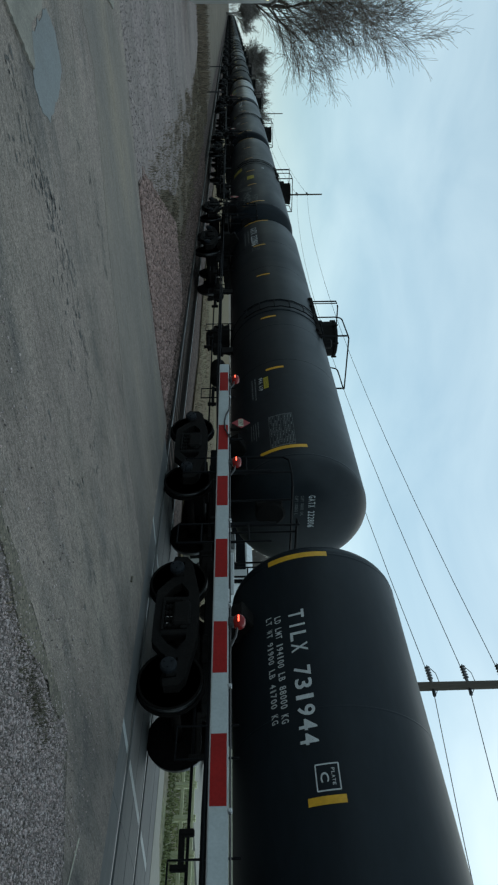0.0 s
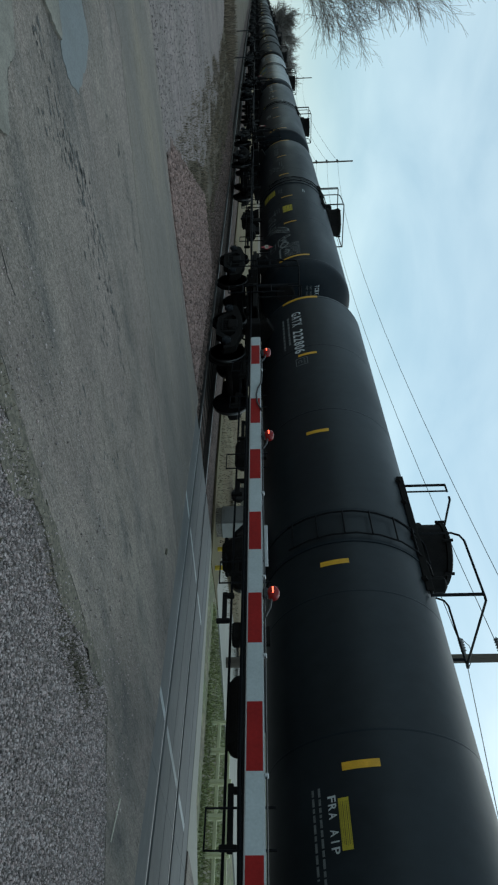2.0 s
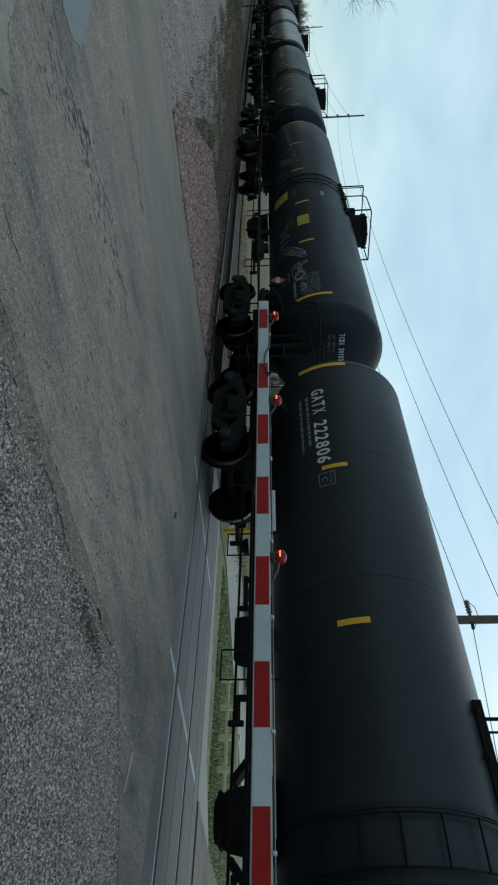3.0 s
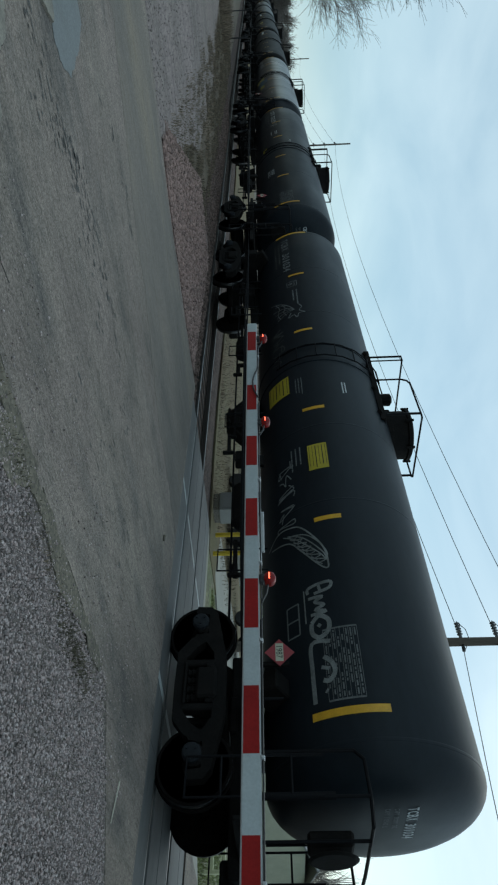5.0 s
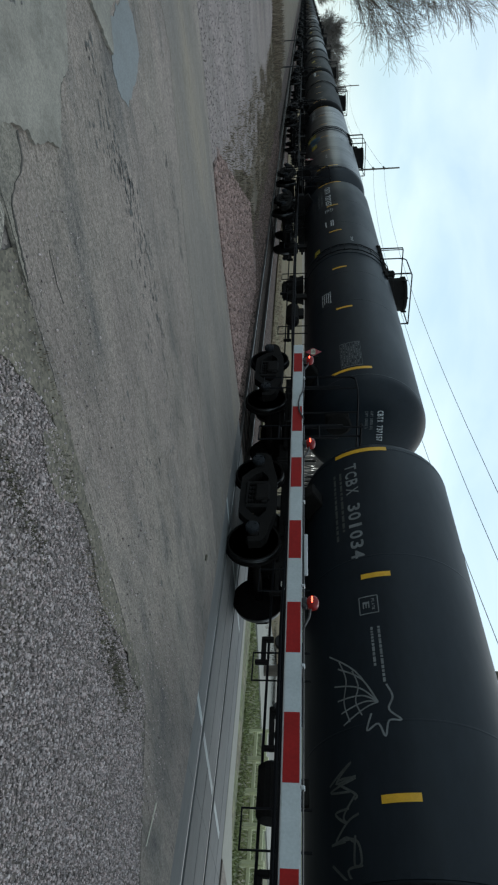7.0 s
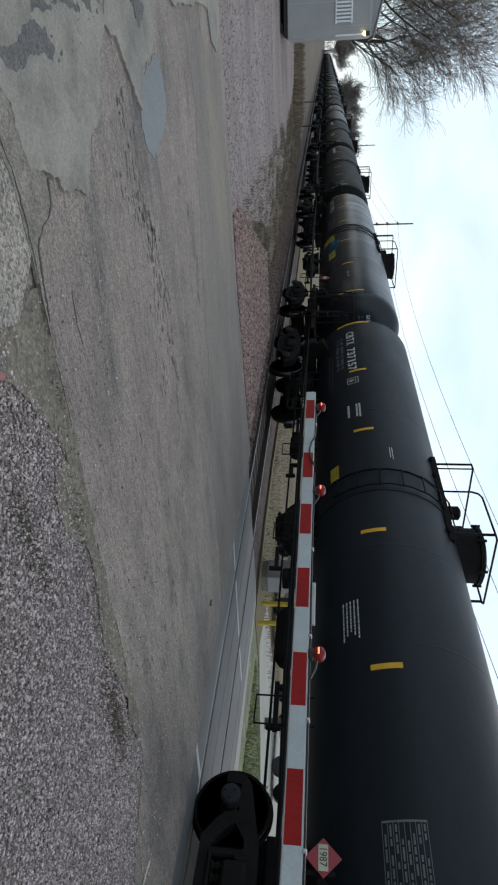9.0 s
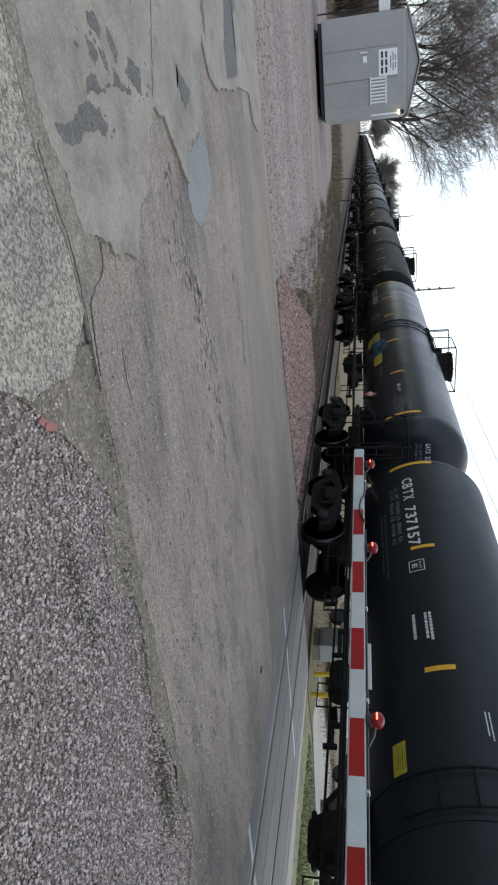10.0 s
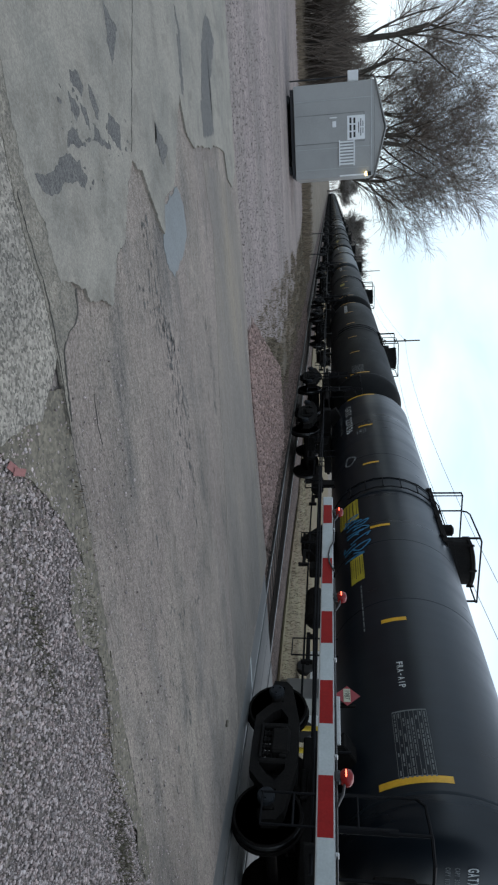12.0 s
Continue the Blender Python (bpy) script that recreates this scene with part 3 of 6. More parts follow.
    sheet("lawn", [(24.2, 6.0), (70, -6), (72, 60), (27.2, 45), (26.2, 9)], -0.05, M["lawn"], "green lawn beyond the parking lot", "lawn", 0.05)
    # the older pale layer of the road, broken away in ragged steps
    layer = [(-7, 2.90), (-0.12, 2.89), (0.04, 2.9), (0.15, 2.99), (0.34, 3.05), (0.45, 3.09), (0.49, 3.24), (0.52, 3.35), (0.59, 3.42), (0.62, 3.61), (0.69, 3.80), (0.55, 3.92),
             (0.41, 4.03), (0.32, 4.22), (0.15, 4.33), (-0.07, 4.5), (-0.2, 4.6), (-0.07, 4.85), (0.29, 5.18), (0.38, 5.29), (0.14, 5.4), (0.02, 5.8), (-0.42, 6.1), (-0.77, 6.4), (-0.48, 6.54),
             (-0.37, 6.85), (-0.37, 7.33), (-0.42, 8.25), (-0.41, 8.83), (-0.05, 9.03), (0.04, 9.32), (-0.17, 9.68), (-1.39, 9.87), (-7, 9.92)]
    sheet("surface_layer", ragged(layer, 0.012, 0.042, 11), 0.0205, M["old_layer"], "pale worn upper layer of the road, its edge broken away", "road layer", 0.02)
    shelf = [(-4, 2.73), (0.03, 2.76), (0.23, 2.80), (0.45, 2.86), (0.75, 2.88), (1.19, 2.89), (0.91, 2.94), (0.75, 2.97), (0.69, 3.07), (0.65, 3.2), (0.52, 3.27), (0.40, 3.12), (0.15, 3.02), (-0.12, 2.94), (-4, 2.95)]
    sheet("dirt_shelf", ragged(shelf, 0.02, 0.014, 15), 0.0185, M["shelf"], "tan gritty old asphalt shelf between apron and road", "road layer", 0.017)
    holes = [[(-0.59, 3.69), (-0.59, 3.8), (-0.52, 3.85), (-0.47, 3.8), (-0.51, 3.72), (-0.54, 3.66)], [(-0.54, 3.92), (-0.48, 4.01), (-0.42, 4.05), (-0.37, 4.0), (-0.44, 3.92)],
             [(-0.47, 3.59), (-0.42, 3.71), (-0.34, 3.66), (-0.38, 3.6)], [(-0.42, 3.75), (-0.39, 3.85), (-0.29, 3.87), (-0.31, 3.81)],
             [(-0.33, 3.94), (-0.25, 4.04), (-0.24, 4.19), (-0.21, 4.16), (-0.21, 4.02), (-0.25, 3.9)], [(-0.43, 4.24), (-0.37, 4.44), (-0.23, 4.39), (-0.26, 4.28), (-0.32, 4.16)]]
    holes += [[(-0.31, 3.61), (-0.23, 3.7), (-0.21, 3.58), (-0.19, 3.48), (-0.25, 3.5)], [(-1.07, 4.42), (-0.95, 4.64), (-0.72, 4.45), (-0.84, 4.4)],
              [(-0.5, 5.37), (-0.41, 5.52), (-0.28, 5.66), (-0.18, 5.5), (-0.36, 5.34)], [(-1.81, 8.26), (-1.61, 8.65), (-1.13, 8.2), (-0.62, 8.13), (-0.42, 7.47), (-0.68, 7.41), (-1.3, 7.69)],
              [(-1.53, 6.49), (-1.32, 6.63), (-0.82, 6.57), (-0.79, 6.47), (-1.31, 6.54)],
              [(-0.08, 3.2), (-0.18, 3.42), (-0.15, 3.6), (-0.04, 3.66), (0.02, 3.61), (-0.04, 3.52), (-0.01, 3.34), (0.03, 3.17), (0.0, 3.06), (-0.08, 3.0)]]
    # small pock marks round the worn spots
    rnd = random.Random(61)
    for _ in range(40):
        x, y, r = rnd.uniform(-0.5, 0.0), rnd.uniform(3.4, 4.6), rnd.uniform(0.004, 0.014)
        if y < 4.45 + 0.4 * (x < -0.2):
            holes.append([(x + r * rnd.uniform(0.5, 1.3) * math.cos(a), y + 1.8 * r * rnd.uniform(0.5, 1.3) * math.sin(a)) for a in (0.2, 1.2, 2.2, 3.2, 4.2, 5.2)])
    for i, poly in enumerate(holes):
        sheet("worn_hole", ragged(poly, 0.008, 0.036 if poly[0][1] < 5 else 0.085, 20 + i), 0.0209 + i * 0.00005, M["worn_dark"], "dark worn-through spot in the pale road layer", "road patch", 0.0015)
    sheet("puddle", ragged([(0.14, 5.45), (0.02, 6.0), (0.2, 6.17), (0.45, 6.18), (0.62, 5.88), (0.73, 5.51), (0.61, 5.32), (0.41, 5.28)], 0.015, 0.045, 14), 0.004, M["wet"],
          "shallow damp hollow in the asphalt", "puddle", 0.003)

    band = [(-0.30, 7.37), (0.58, 7.62), (1.37, 7.42), (2.26, 7.17), (3.67, 6.93), (4.73, 6.6), (6.85, 6.4), (6.85, 10.3), (4.6, 9.85), (2.6, 9.75), (0.6, 9.72), (0.08, 9.3)]
    sheet("smooth_strip", ragged(band, 0.1, 0.09, 31), 0.002, M["smooth_asphalt"], "smoother newer strip of asphalt along the road's far side", "road", 0.02)
    # torn, pitted seams along the wheel tracks
    rnd = random.Random(77)
    for path, spread, count in (([(0.71, 4.56), (1.12, 5.1), (1.56, 5.27), (2.01, 5.35), (2.8, 5.26), (3.9, 5.0)], 0.10, 150), ([(0.2, 4.75), (0.8, 5.0), (1.5, 5.05), (2.6, 4.9)], 0.09, 70),
                                ([(0.9, 6.3), (1.62, 6.8), (2.04, 6.91), (2.6, 6.75)], 0.05, 40), ([(2.4, 4.2), (3.6, 4.3), (5.0, 4.1)], 0.28, 60)):
        verts, faces = [], []
        for _ in range(count):
            k = rnd.uniform(0, len(path) - 1.001)
            (xa, ya), (xb, yb) = path[int(k)], path[int(k) + 1]
            f = k - int(k)
            x, y = xa + (xb - xa) * f + rnd.gauss(0, spread * 0.5), ya + (yb - ya) * f + rnd.gauss(0, spread)
            ln, wd = rnd.uniform(0.012, 0.06), rnd.uniform(0.006, 0.018)
            base = len(verts)
            for a in range(7):
                t = 2 * math.pi * a / 7
                verts.append((x + ln * math.cos(t) * rnd.uniform(0.5, 1.2), y + wd * math.sin(t) * rnd.uniform(0.5, 1.2), 0.0028))
            faces.append(tuple(range(base, base + 7)))
        me = bpy.data.meshes.new("pitted_seam")
        me.from_pydata(verts, [], faces)
        me.materials.append(M["worn_dark"])
        tagged(new("pitted_seam", me), "dark pits torn along a worn seam of the asphalt", "road wear", kind="stuff")

    def crack(pts, width, z, seed):
        """A dirt-filled crack, and also the shade painted at the layer's edge: a thin uneven ribbon along the points.
        """
        rnd = random.Random(seed)
        fine = []
        for (a, b), (c, d) in zip(pts, pts[1:]):
            n = max(2, int(math.hypot(c - a, d - b) / 0.03))
            fine += [(a + (c - a) * k / n + rnd.uniform(-0.007, 0.007), b + (d - b) * k / n + rnd.uniform(-0.007, 0.007)) for k in range(n)]
        half = [width * rnd.uniform(0.15, 0.6) for _ in fine]
        sheet("road_crack", [(x, y + h) for (x, y), h in zip(fine, half)] + [(x, y - h) for (x, y), h in reversed(list(zip(fine, half)))], z, M["crack"], "dark ribbon on the old road: crack dirt, and shade painted at the layer's edge", "crack", 0.002)

    crack([(0.50, 3.25), (0.58, 3.24), (0.655, 3.2), (0.695, 3.07), (0.76, 2.975), (0.91, 2.945), (1.15, 2.90)], 0.020, 0.0215, 1)
    crack([(0.0, 2.79), (0.23, 2.83), (0.45, 2.895), (0.75, 2.90), (1.19, 2.875), (1.75, 2.875)], 0.005, 0.0225, 2)
    crack([(-0.22, 4.62), (-0.6, 4.80), (-1.2, 5.1), (-2.0, 5.4)], 0.012, 0.0225, 4)
    # no crack: the shaded step of the pale layer's edge, painted as a dark ribbon
    crack([(0.68, 3.79), (0.56, 3.93), (0.42, 4.04), (0.33, 4.23), (0.16, 4.35), (-0.06, 4.52)], 0.034, 0.0035, 5)
    crack([(1.1, 3.30), (1.3, 3.28), (1.45, 3.31)], 0.010, 0.003, 6)


def make_track():
    y0, y1 = -60.0, 620.0
    bm = new_bm()
    prof = [(-2.9, -0.105), (-1.6, -0.105), (-1.25, -0.155), (1.25, -0.155), (1.6, -0.105), (2.9, -0.105)]
    a = [bm.verts.new((TRACK_X + x, y0, z + 0.001)) for x, z in prof]
    b = [bm.verts.new((TRACK_X + x, y1, z + 0.001)) for x, z in prof]
    for i in range(len(prof) - 1):
        bm.faces.new((a[i], a[i + 1], b[i + 1], b[i]))
    solid("ballast_bed", bm, M["ballast_bed"], "crushed stone ballast bed under the track", "ballast", kind="structure")
    track = thing("railway_track", "single railway track of rusty steel rails on wooden ties", "track", kind="structure")
    for side in (-1, 1):
        bm = new_bm()
        x = TRACK_X + side * RAIL_GAP
        block(bm, (x, (y0 + y1) / 2, -0.178), (0.14, y1 - y0, 0.02))
        block(bm, (x, (y0 + y1) / 2, -0.12), (0.02, y1 - y0, 0.10))
        part("rail", bm, M["rail"], track)
        bm = new_bm()
        block(bm, (x, (y0 + y1) / 2, -0.050), (0.072, y1 - y0, 0.040), 0.008)
        part("rail_head", bm, M["rail_head"], track, "bright worn rail head")
    bm = new_bm()
    block(bm, (0, 0, 0), (2.6, 0.22, 0.16), 0.012)
    tie = mesh_from("tie", bm, M["tie"])
    for i in range(260):
        y = 10.9 + i * 0.53
        ob = part("tie", tie, None, track)
        ob.location = (TRACK_X + random.uniform(-0.04, 0.04), y, -0.222)
        ob.rotation_euler.z = random.uniform(-0.02, 0.02)
    crossing = thing("level_crossing", "grey concrete crossing panels set between the rails", "crossing", kind="structure")
    for x0, x1 in ((6.95, 7.56), (7.76, 9.04), (9.26, 10.6)):
        bm0 = [(j * 3.415, j * 3.415 + 3.41) for j in range(3)]
        for a0, a1 in bm0:
            bm = new_bm()
            block(bm, ((x0 + x1) / 2, (a0 + a1) / 2, -0.13), (x1 - x0, a1 - a0, 0.215), 0.004)
            part("panel", bm, M["panel"], crossing)
    for x in (7.58, 7.735, 9.065, 9.24):
        bm = new_bm()
        block(bm, (x, 5.12, -0.09), (0.035, 10.24, 0.09))
        part("flangeway_strip", bm, M["gap"], crossing)
    for x, w in ((6.945, 0.02), (8.40, 0.008), (10.1, 0.008)):
        bm = new_bm()
        block(bm, (x, 5.12, -0.03), (w, 10.2, 0.02))
        part("panel_seam", bm, M["gap"], crossing)
    for k in range(2):
        for (xa, xb) in ((6.97, 7.54), (7.79, 9.01), (9.29, 10.1)):
            bm = new_bm()
            yy = 4.15 + k * 3.6
            bm.faces.new([bm.verts.new(p) for p in ((xa, yy - 0.13 * (xa - 7.5) - 0.05, -0.0175), (xb, yy - 0.13 * (xb - 7.5) - 0.05, -0.0175), (xb, yy - 0.13 * (xb - 7.5) + 0.06, -0.0175), (xa, yy - 0.13 * (xa - 7.5) + 0.06, -0.0175))])
            part("road_line", bm, M["paint_line"], crossing, "worn white painted line")


make_ground()
make_track()

# ---- the train ----
CAR_PITCH, TRAIN_START, TRAIN_SPEED = 18.2, -19.05, 4.88
TANK_R, TANK_Z, TANK_HALF, HEAD, HEAD_POWER = 1.37, 2.66, 7.80, 0.50, 0.60
WHEEL_R = 0.457


def skin(along, angle, lift=0.004):
    """The place on the tank's shown side at a distance along the car and an angle in degrees above its middle."""
    a = radians(angle)
    return Vector((-(TANK_R + lift) * math.cos(a), along, TANK_Z + (TANK_R + lift) * math.sin(a)))


def skin_patch(bm, y0, y1, a0, a1, lift=0.004, mat=0):
    n = max(1, math.ceil(abs(a1 - a0) / 2.5))
    rows = [[bm.verts.new(skin(y, a0 + (a1 - a0) * i / n, lift)) for y in (y0, y1)] for i in range(n + 1)]
    for p, q in zip(rows, rows[1:]):
        f = bm.faces.new((p[0], p[1], q[1], q[0]))
        f.material_index = mat
        f.normal_update()
        if f.normal.x > 0:
            f.normal_flip()
    return bm


def text_mesh(words, size, heavy=0.003):
    cu = bpy.data.curves.new("lettering", "FONT")
    cu.body, cu.size, cu.resolution_u, cu.offset = words, size, 3, size * heavy
    ob = bpy.data.objects.new("lettering", cu)
    scene.collection.objects.link(ob)
    deps = bpy.context.evaluated_depsgraph_get()
    me = bpy.data.meshes.new_from_object(ob.evaluated_get(deps))
    bpy.data.objects.remove(ob)
    return me


GLYPHS = {}


def block_text(words):
    """Vertices (0 to 1 along and up) and faces of words set in even cells, as stencilled numbers are."""
    verts, faces = [], []
    step = 1.0 / (len(words) - 0.22)
    for k, ch in enumerate(words):
        if ch == " ":
            continue
        if ch not in GLYPHS:
            me = text_mesh(ch, 1.0, 0.020)
            xs, ys = [v.co.x for v in me.vertices], [v.co.y for v in me.vertices]
            x0, x1, b0, b1 = min(xs), max(xs), min(ys), max(ys)
            share = {"I": 0.24, "1": 0.42, "-": 0.5}.get(ch, 1.0)
            low, high = (0.4, 0.56) if ch == "-" else (0.0, 1.0)
            GLYPHS[ch] = ([((v.co.x - x0) / (x1 - x0) * share + (1 - share) / 2, low + (high - low) * (v.co.y - b0) / (b1 - b0)) for v in me.vertices], [tuple(p.vertices) for p in me.polygons])
        gv, gf = GLYPHS[ch]
        base = len(verts)
        verts += [((k + u * 0.78) * step, w) for u, w in gv]
        faces += [tuple(base + q for q in f) for f in gf]
    return verts, faces


def painted(car, words, place, mat, name, label=""):
    verts, faces = block_text(words)
    me = bpy.data.meshes.new(name)
    me.from_pydata([place(u, w)[:] for u, w in verts], [], faces)
    me.materials.append(mat)
    return part(name, me, None, car, label)


def lettering(car, words, y_start, y_end, a_low, a_high, mat, name="lettering", label=""):
    """Words on the tank's side that fill a length and a height."""
    return painted(car, words, lambda u, w: skin(y_start + (y_end - y_start) * u, a_low + (a_high - a_low) * w, 0.005), mat, name, label)


def head_lettering(car, words, x0, x1, z0, z1, mat, name):
    """Words on the rounded leading head, from x0 to x1 across it."""
    def place(u, w):
        x, z = x0 + (x1 - x0) * u, z0 + (z1 - z0) * w
        a = math.asin(min(1.0, (math.hypot(x, z) / TANK_R)) ** (1 / HEAD_POWER))
        return Vector((x, -(TANK_HALF + HEAD * math.cos(a)) - 0.010, TANK_Z + z))
    return painted(car, words, place, mat, name)


def bars(car, y0, y1, a0, a1, lines, mat, seed, name="stencil_text", fill=0.36):
    """Lines of small writing as plain bars."""
    rnd = random.Random(seed)
    step = (a1 - a0) / lines
    for i in range(lines):
        bm = new_bm()
        u = 0.0
        top = a1 - i * step
        end = rnd.uniform(0.7, 1.0)
        while u < end:
            w = rnd.uniform(0.03, 0.10)
            skin_patch(bm, y0 + (y1 - y0) * u, y0 + (y1 - y0) * min(end, u + w), top - step * fill, top)
            u += w + 0.018
        part(name, bm, mat, car)


def table_mark(car, y0, y1, a0, a1, mat, seed):
    """The ruled test table painted on a tank: frame, rules and rows of writing."""
    bm = new_bm()
    t = 0.012
    for y in (y0, y1):
        skin_patch(bm, y - t, y + t, a0, a1)
    for i in range(9):
        a = a0 + (a1 - a0) * i / 8
        skin_patch(bm, y0, y1, a - 0.14, a + 0.14, 0.0045)
    rnd = random.Random(seed)
    for i in range(8):
        a = a0 + (a1 - a0) * (i + 0.5) / 8
        u = 0.03
        while u < 0.93:
            w = rnd.uniform(0.03, 0.13)
            if rnd.random() < 0.72:
                skin_patch(bm, y0 + (y1 - y0) * u, y0 + (y1 - y0) * min(0.97, u + w), a - 0.40, a + 0.40, 0.005)
            u += w + 0.02
    return part("test_table", bm, M["table_paint"], car, "ruled white test table")


def notice(car, y0, y1, a0, a1, seed, shade="sign_yellow"):
    bm = new_bm()
    skin_patch(bm, y0, y1, a0, a1, 0.006)
    ob = part("notice", bm, M[shade], car, "yellow painted notice")
    bm = new_bm()
    rnd = random.Random(seed)
    n = 6
    for i in range(n):
        a = a0 + (a1 - a0) * (i + 0.5) / n
        e = rnd.uniform(0.75, 0.95)
        h = abs(a1 - a0) * (0.022 if i in (2, 4) else 0.011)
        skin_patch(bm, y0 + (y1 - y0) * 0.07, y0 + (y1 - y0) * e, a - h, a + h, 0.009)
    part("notice_text", bm, M["cable"], ob)


def squiggle(car, pts, width, mat, name="graffiti", close=False):
    """A sprayed stroke on the tank's side through (along, angle) points."""
    bm = new_bm()
    if close:
        pts = pts + pts[:1]
    fine = []
    for i in range(len(pts) - 1):
        p0, p1, p2, p3 = pts[max(0, i - 1)], pts[i], pts[i + 1], pts[min(len(pts) - 1, i + 2)]
        for j in range(5):
            t = j / 5
            fine.append(tuple(0.5 * (2 * b + (c - a) * t + (2 * a - 5 * b + 4 * c - d) * t * t + (3 * b - a - 3 * c + d) * t ** 3) for a, b, c, d in zip(p0, p1, p2, p3)))
    fine.append(pts[-1])
    k = math.pi * TANK_R / 180
    flat = [Vector((y, a * k, 0)) for y, a in fine]
    left, right = [], []
    for i, p in enumerate(flat):
        d = (flat[min(len(flat) - 1, i + 1)] - flat[max(0, i - 1)])
        n = Vector((-d.y, d.x, 0)).normalized() * width / 2 if d.length > 1e-6 else Vector((0, width / 2, 0))
        for store, q in ((left, p + n), (right, p - n)):
            store.append(bm.verts.new(skin(q.x, q.y / k, 0.007)))
    for i in range(len(flat) - 1):
        bm.faces.new((left[i], left[i + 1], right[i + 1], right[i]))
    return part(name, bm, mat, car)


def scrawl(car, y0, y1, a0, a1, count, width, mat, seed, name="graffiti"):
    """A tangle of sprayed strokes that fills a part of the tank's side."""
    rnd = random.Random(seed)
    for i in range(count):
        yc = y0 + (y1 - y0) * (i + 0.5) / count
        half = abs(y1 - y0) / count * 0.75
        pts = [(yc + rnd.uniform(-half, half), rnd.uniform(a0, a1)) for _ in range(rnd.randint(4, 6))]
        squiggle(car, pts, width, mat, name)


def placard(car, y, z, words="1987"):
    """A diamond hazard board on a bracket under the tank's side."""
    x = -1.36
    bm = new_bm()
    block(bm, (0, 0, 0), (0.012, 0.27, 0.27), 0.003, pose(0, 0, 0, 45, 0, 0))
    p = part("placard", bm, M["placard_red"], car, "red and white diamond placard")
    p.location = (x, y, z)
    bm = new_bm()
    block(bm, (-0.009, 0, 0), (0.004, 0.25, 0.10))
    part("placard_panel", bm, M["cream"], p)
    me = text_mesh(words, 0.11)
    xs = [v.co.x for v in me.vertices]
    for v in me.vertices:
        v.co = Vector((-0.0125, -(v.co.x - (min(xs) + max(xs)) / 2) * 0.85, v.co.y - 0.038))
    me.materials.clear()
    me.materials.append(M["cable"])
    part("placard_number", me, None, p)
    bm = new_bm()
    block(bm, (0.03, 0, 0), (0.03, 0.30, 0.06), 0.004)
    block(bm, (0.07, -0.12, -0.05), (0.05, 0.05, 0.34), 0.004)
    part("placard_bracket", bm, M["under"], p)


def build_bogie_mesh():
    """A three-piece freight bogie: side frame, bolster and wheelset meshes."""
    meshes = {}
    bm = new_bm()
    block(bm, (0, 0, 0.58), (2.3, 0.42, 0.26), 0.03)
    block(bm, (0, 0, 0.74), (0.9, 0.36, 0.12), 0.02)
    for s in (-1, 1):
        block(bm, (s * 0.45, 0, 0.42), (0.10, 1.5, 0.10), 0.02)
    meshes["bolster"] = mesh_from("bolster", bm, M["under"])
    bm = new_bm()
    # cast side frame: arched top chord with pedestals, dished bottom chord, bolster columns
    def plate(outline, x0, x1):
        rings = [[bm.verts.new((x, y, z)) for y, z in outline] for x in (x0, x1)]
        fs = [bm.faces.new(rings[0][::-1]), bm.faces.new(rings[1])]
        n = len(outline)
        fs += [bm.faces.new((rings[0][k], rings[0][(k + 1) % n], rings[1][(k + 1) % n], rings[1][k])) for k in range(n)]
        return fs
    half = [(0, 0.83), (0.42, 0.82), (0.80, 0.74), (1.05, 0.69), (1.16, 0.60), (1.17, 0.40), (1.06, 0.38), (1.04, 0.57), (0.74, 0.57), (0.72, 0.40), (0.62, 0.36), (0.60, 0.55), (0.44, 0.66), (0, 0.68)]
    plate(half + [(-y, z) for y, z in reversed(half[1:-1])], -0.085, 0.085)
    half = [(0, 0.30), (0.36, 0.30), (0.52, 0.42), (0.62, 0.56), (0.76, 0.54), (0.66, 0.34), (0.46, 0.18), (0, 0.17)]
    plate(half + [(-y, z) for y, z in reversed(half[1:-1])], -0.085, 0.085)
    for s in (-1, 1):
        block(bm, (0, s * 0.30, 0.48), (0.18, 0.09, 0.44), 0.02)
        block(bm, (0, s * 0.89, 0.485), (0.24, 0.26, 0.20), 0.05)
        block(bm, (0, s * 0.24, 0.62), (0.24, 0.05, 0.10), 0.01)
    block(bm, (0, 0, 0.64), (0.26, 0.46, 0.07), 0.015)
    block(bm, (0, 0, 0.305), (0.24, 0.56, 0.04), 0.012)
    bmesh.ops.recalc_face_normals(bm, faces=bm.faces)
    meshes["side_frame"] = mesh_from("side_frame", bm, M["under"])
    bm = new_bm()
    coil = []
    for k in range(5):
        coil += [(0.325 + k * 0.056, 0.040), (0.341 + k * 0.056, 0.055), (0.358 + k * 0.056, 0.040)]
    lathe(bm, coil, "z", 8)
    meshes["spring"] = mesh_from("spring", bm, M["under"])
    bm = new_bm()
    rod(bm, (-1.12, 0, 0), (1.12, 0, 0), 0.075, 12)
    for s in (-1, 1):
        x = s * RAIL_GAP
        lathe(bm, [(x - s * 0.075, 0.20), (x - s * 0.072, WHEEL_R + 0.026), (x - s * 0.045, WHEEL_R + 0.026), (x - s * 0.032, WHEEL_R + 0.006)], "x", 36)
        lathe(bm, [(x - s * 0.032, WHEEL_R + 0.006), (x + s * 0.062, WHEEL_R)], "x", 36, mat=1)
        lathe(bm, [(x + s * 0.062, WHEEL_R), (x + s * 0.064, WHEEL_R - 0.012), (x + s * 0.060, 0.395), (x + s * 0.044, 0.375), (x + s * 0.036, 0.21), (x + s * 0.06, 0.15), (x + s * 0.085, 0.10), (x + s * 0.086, 0.02)], "x", 36)
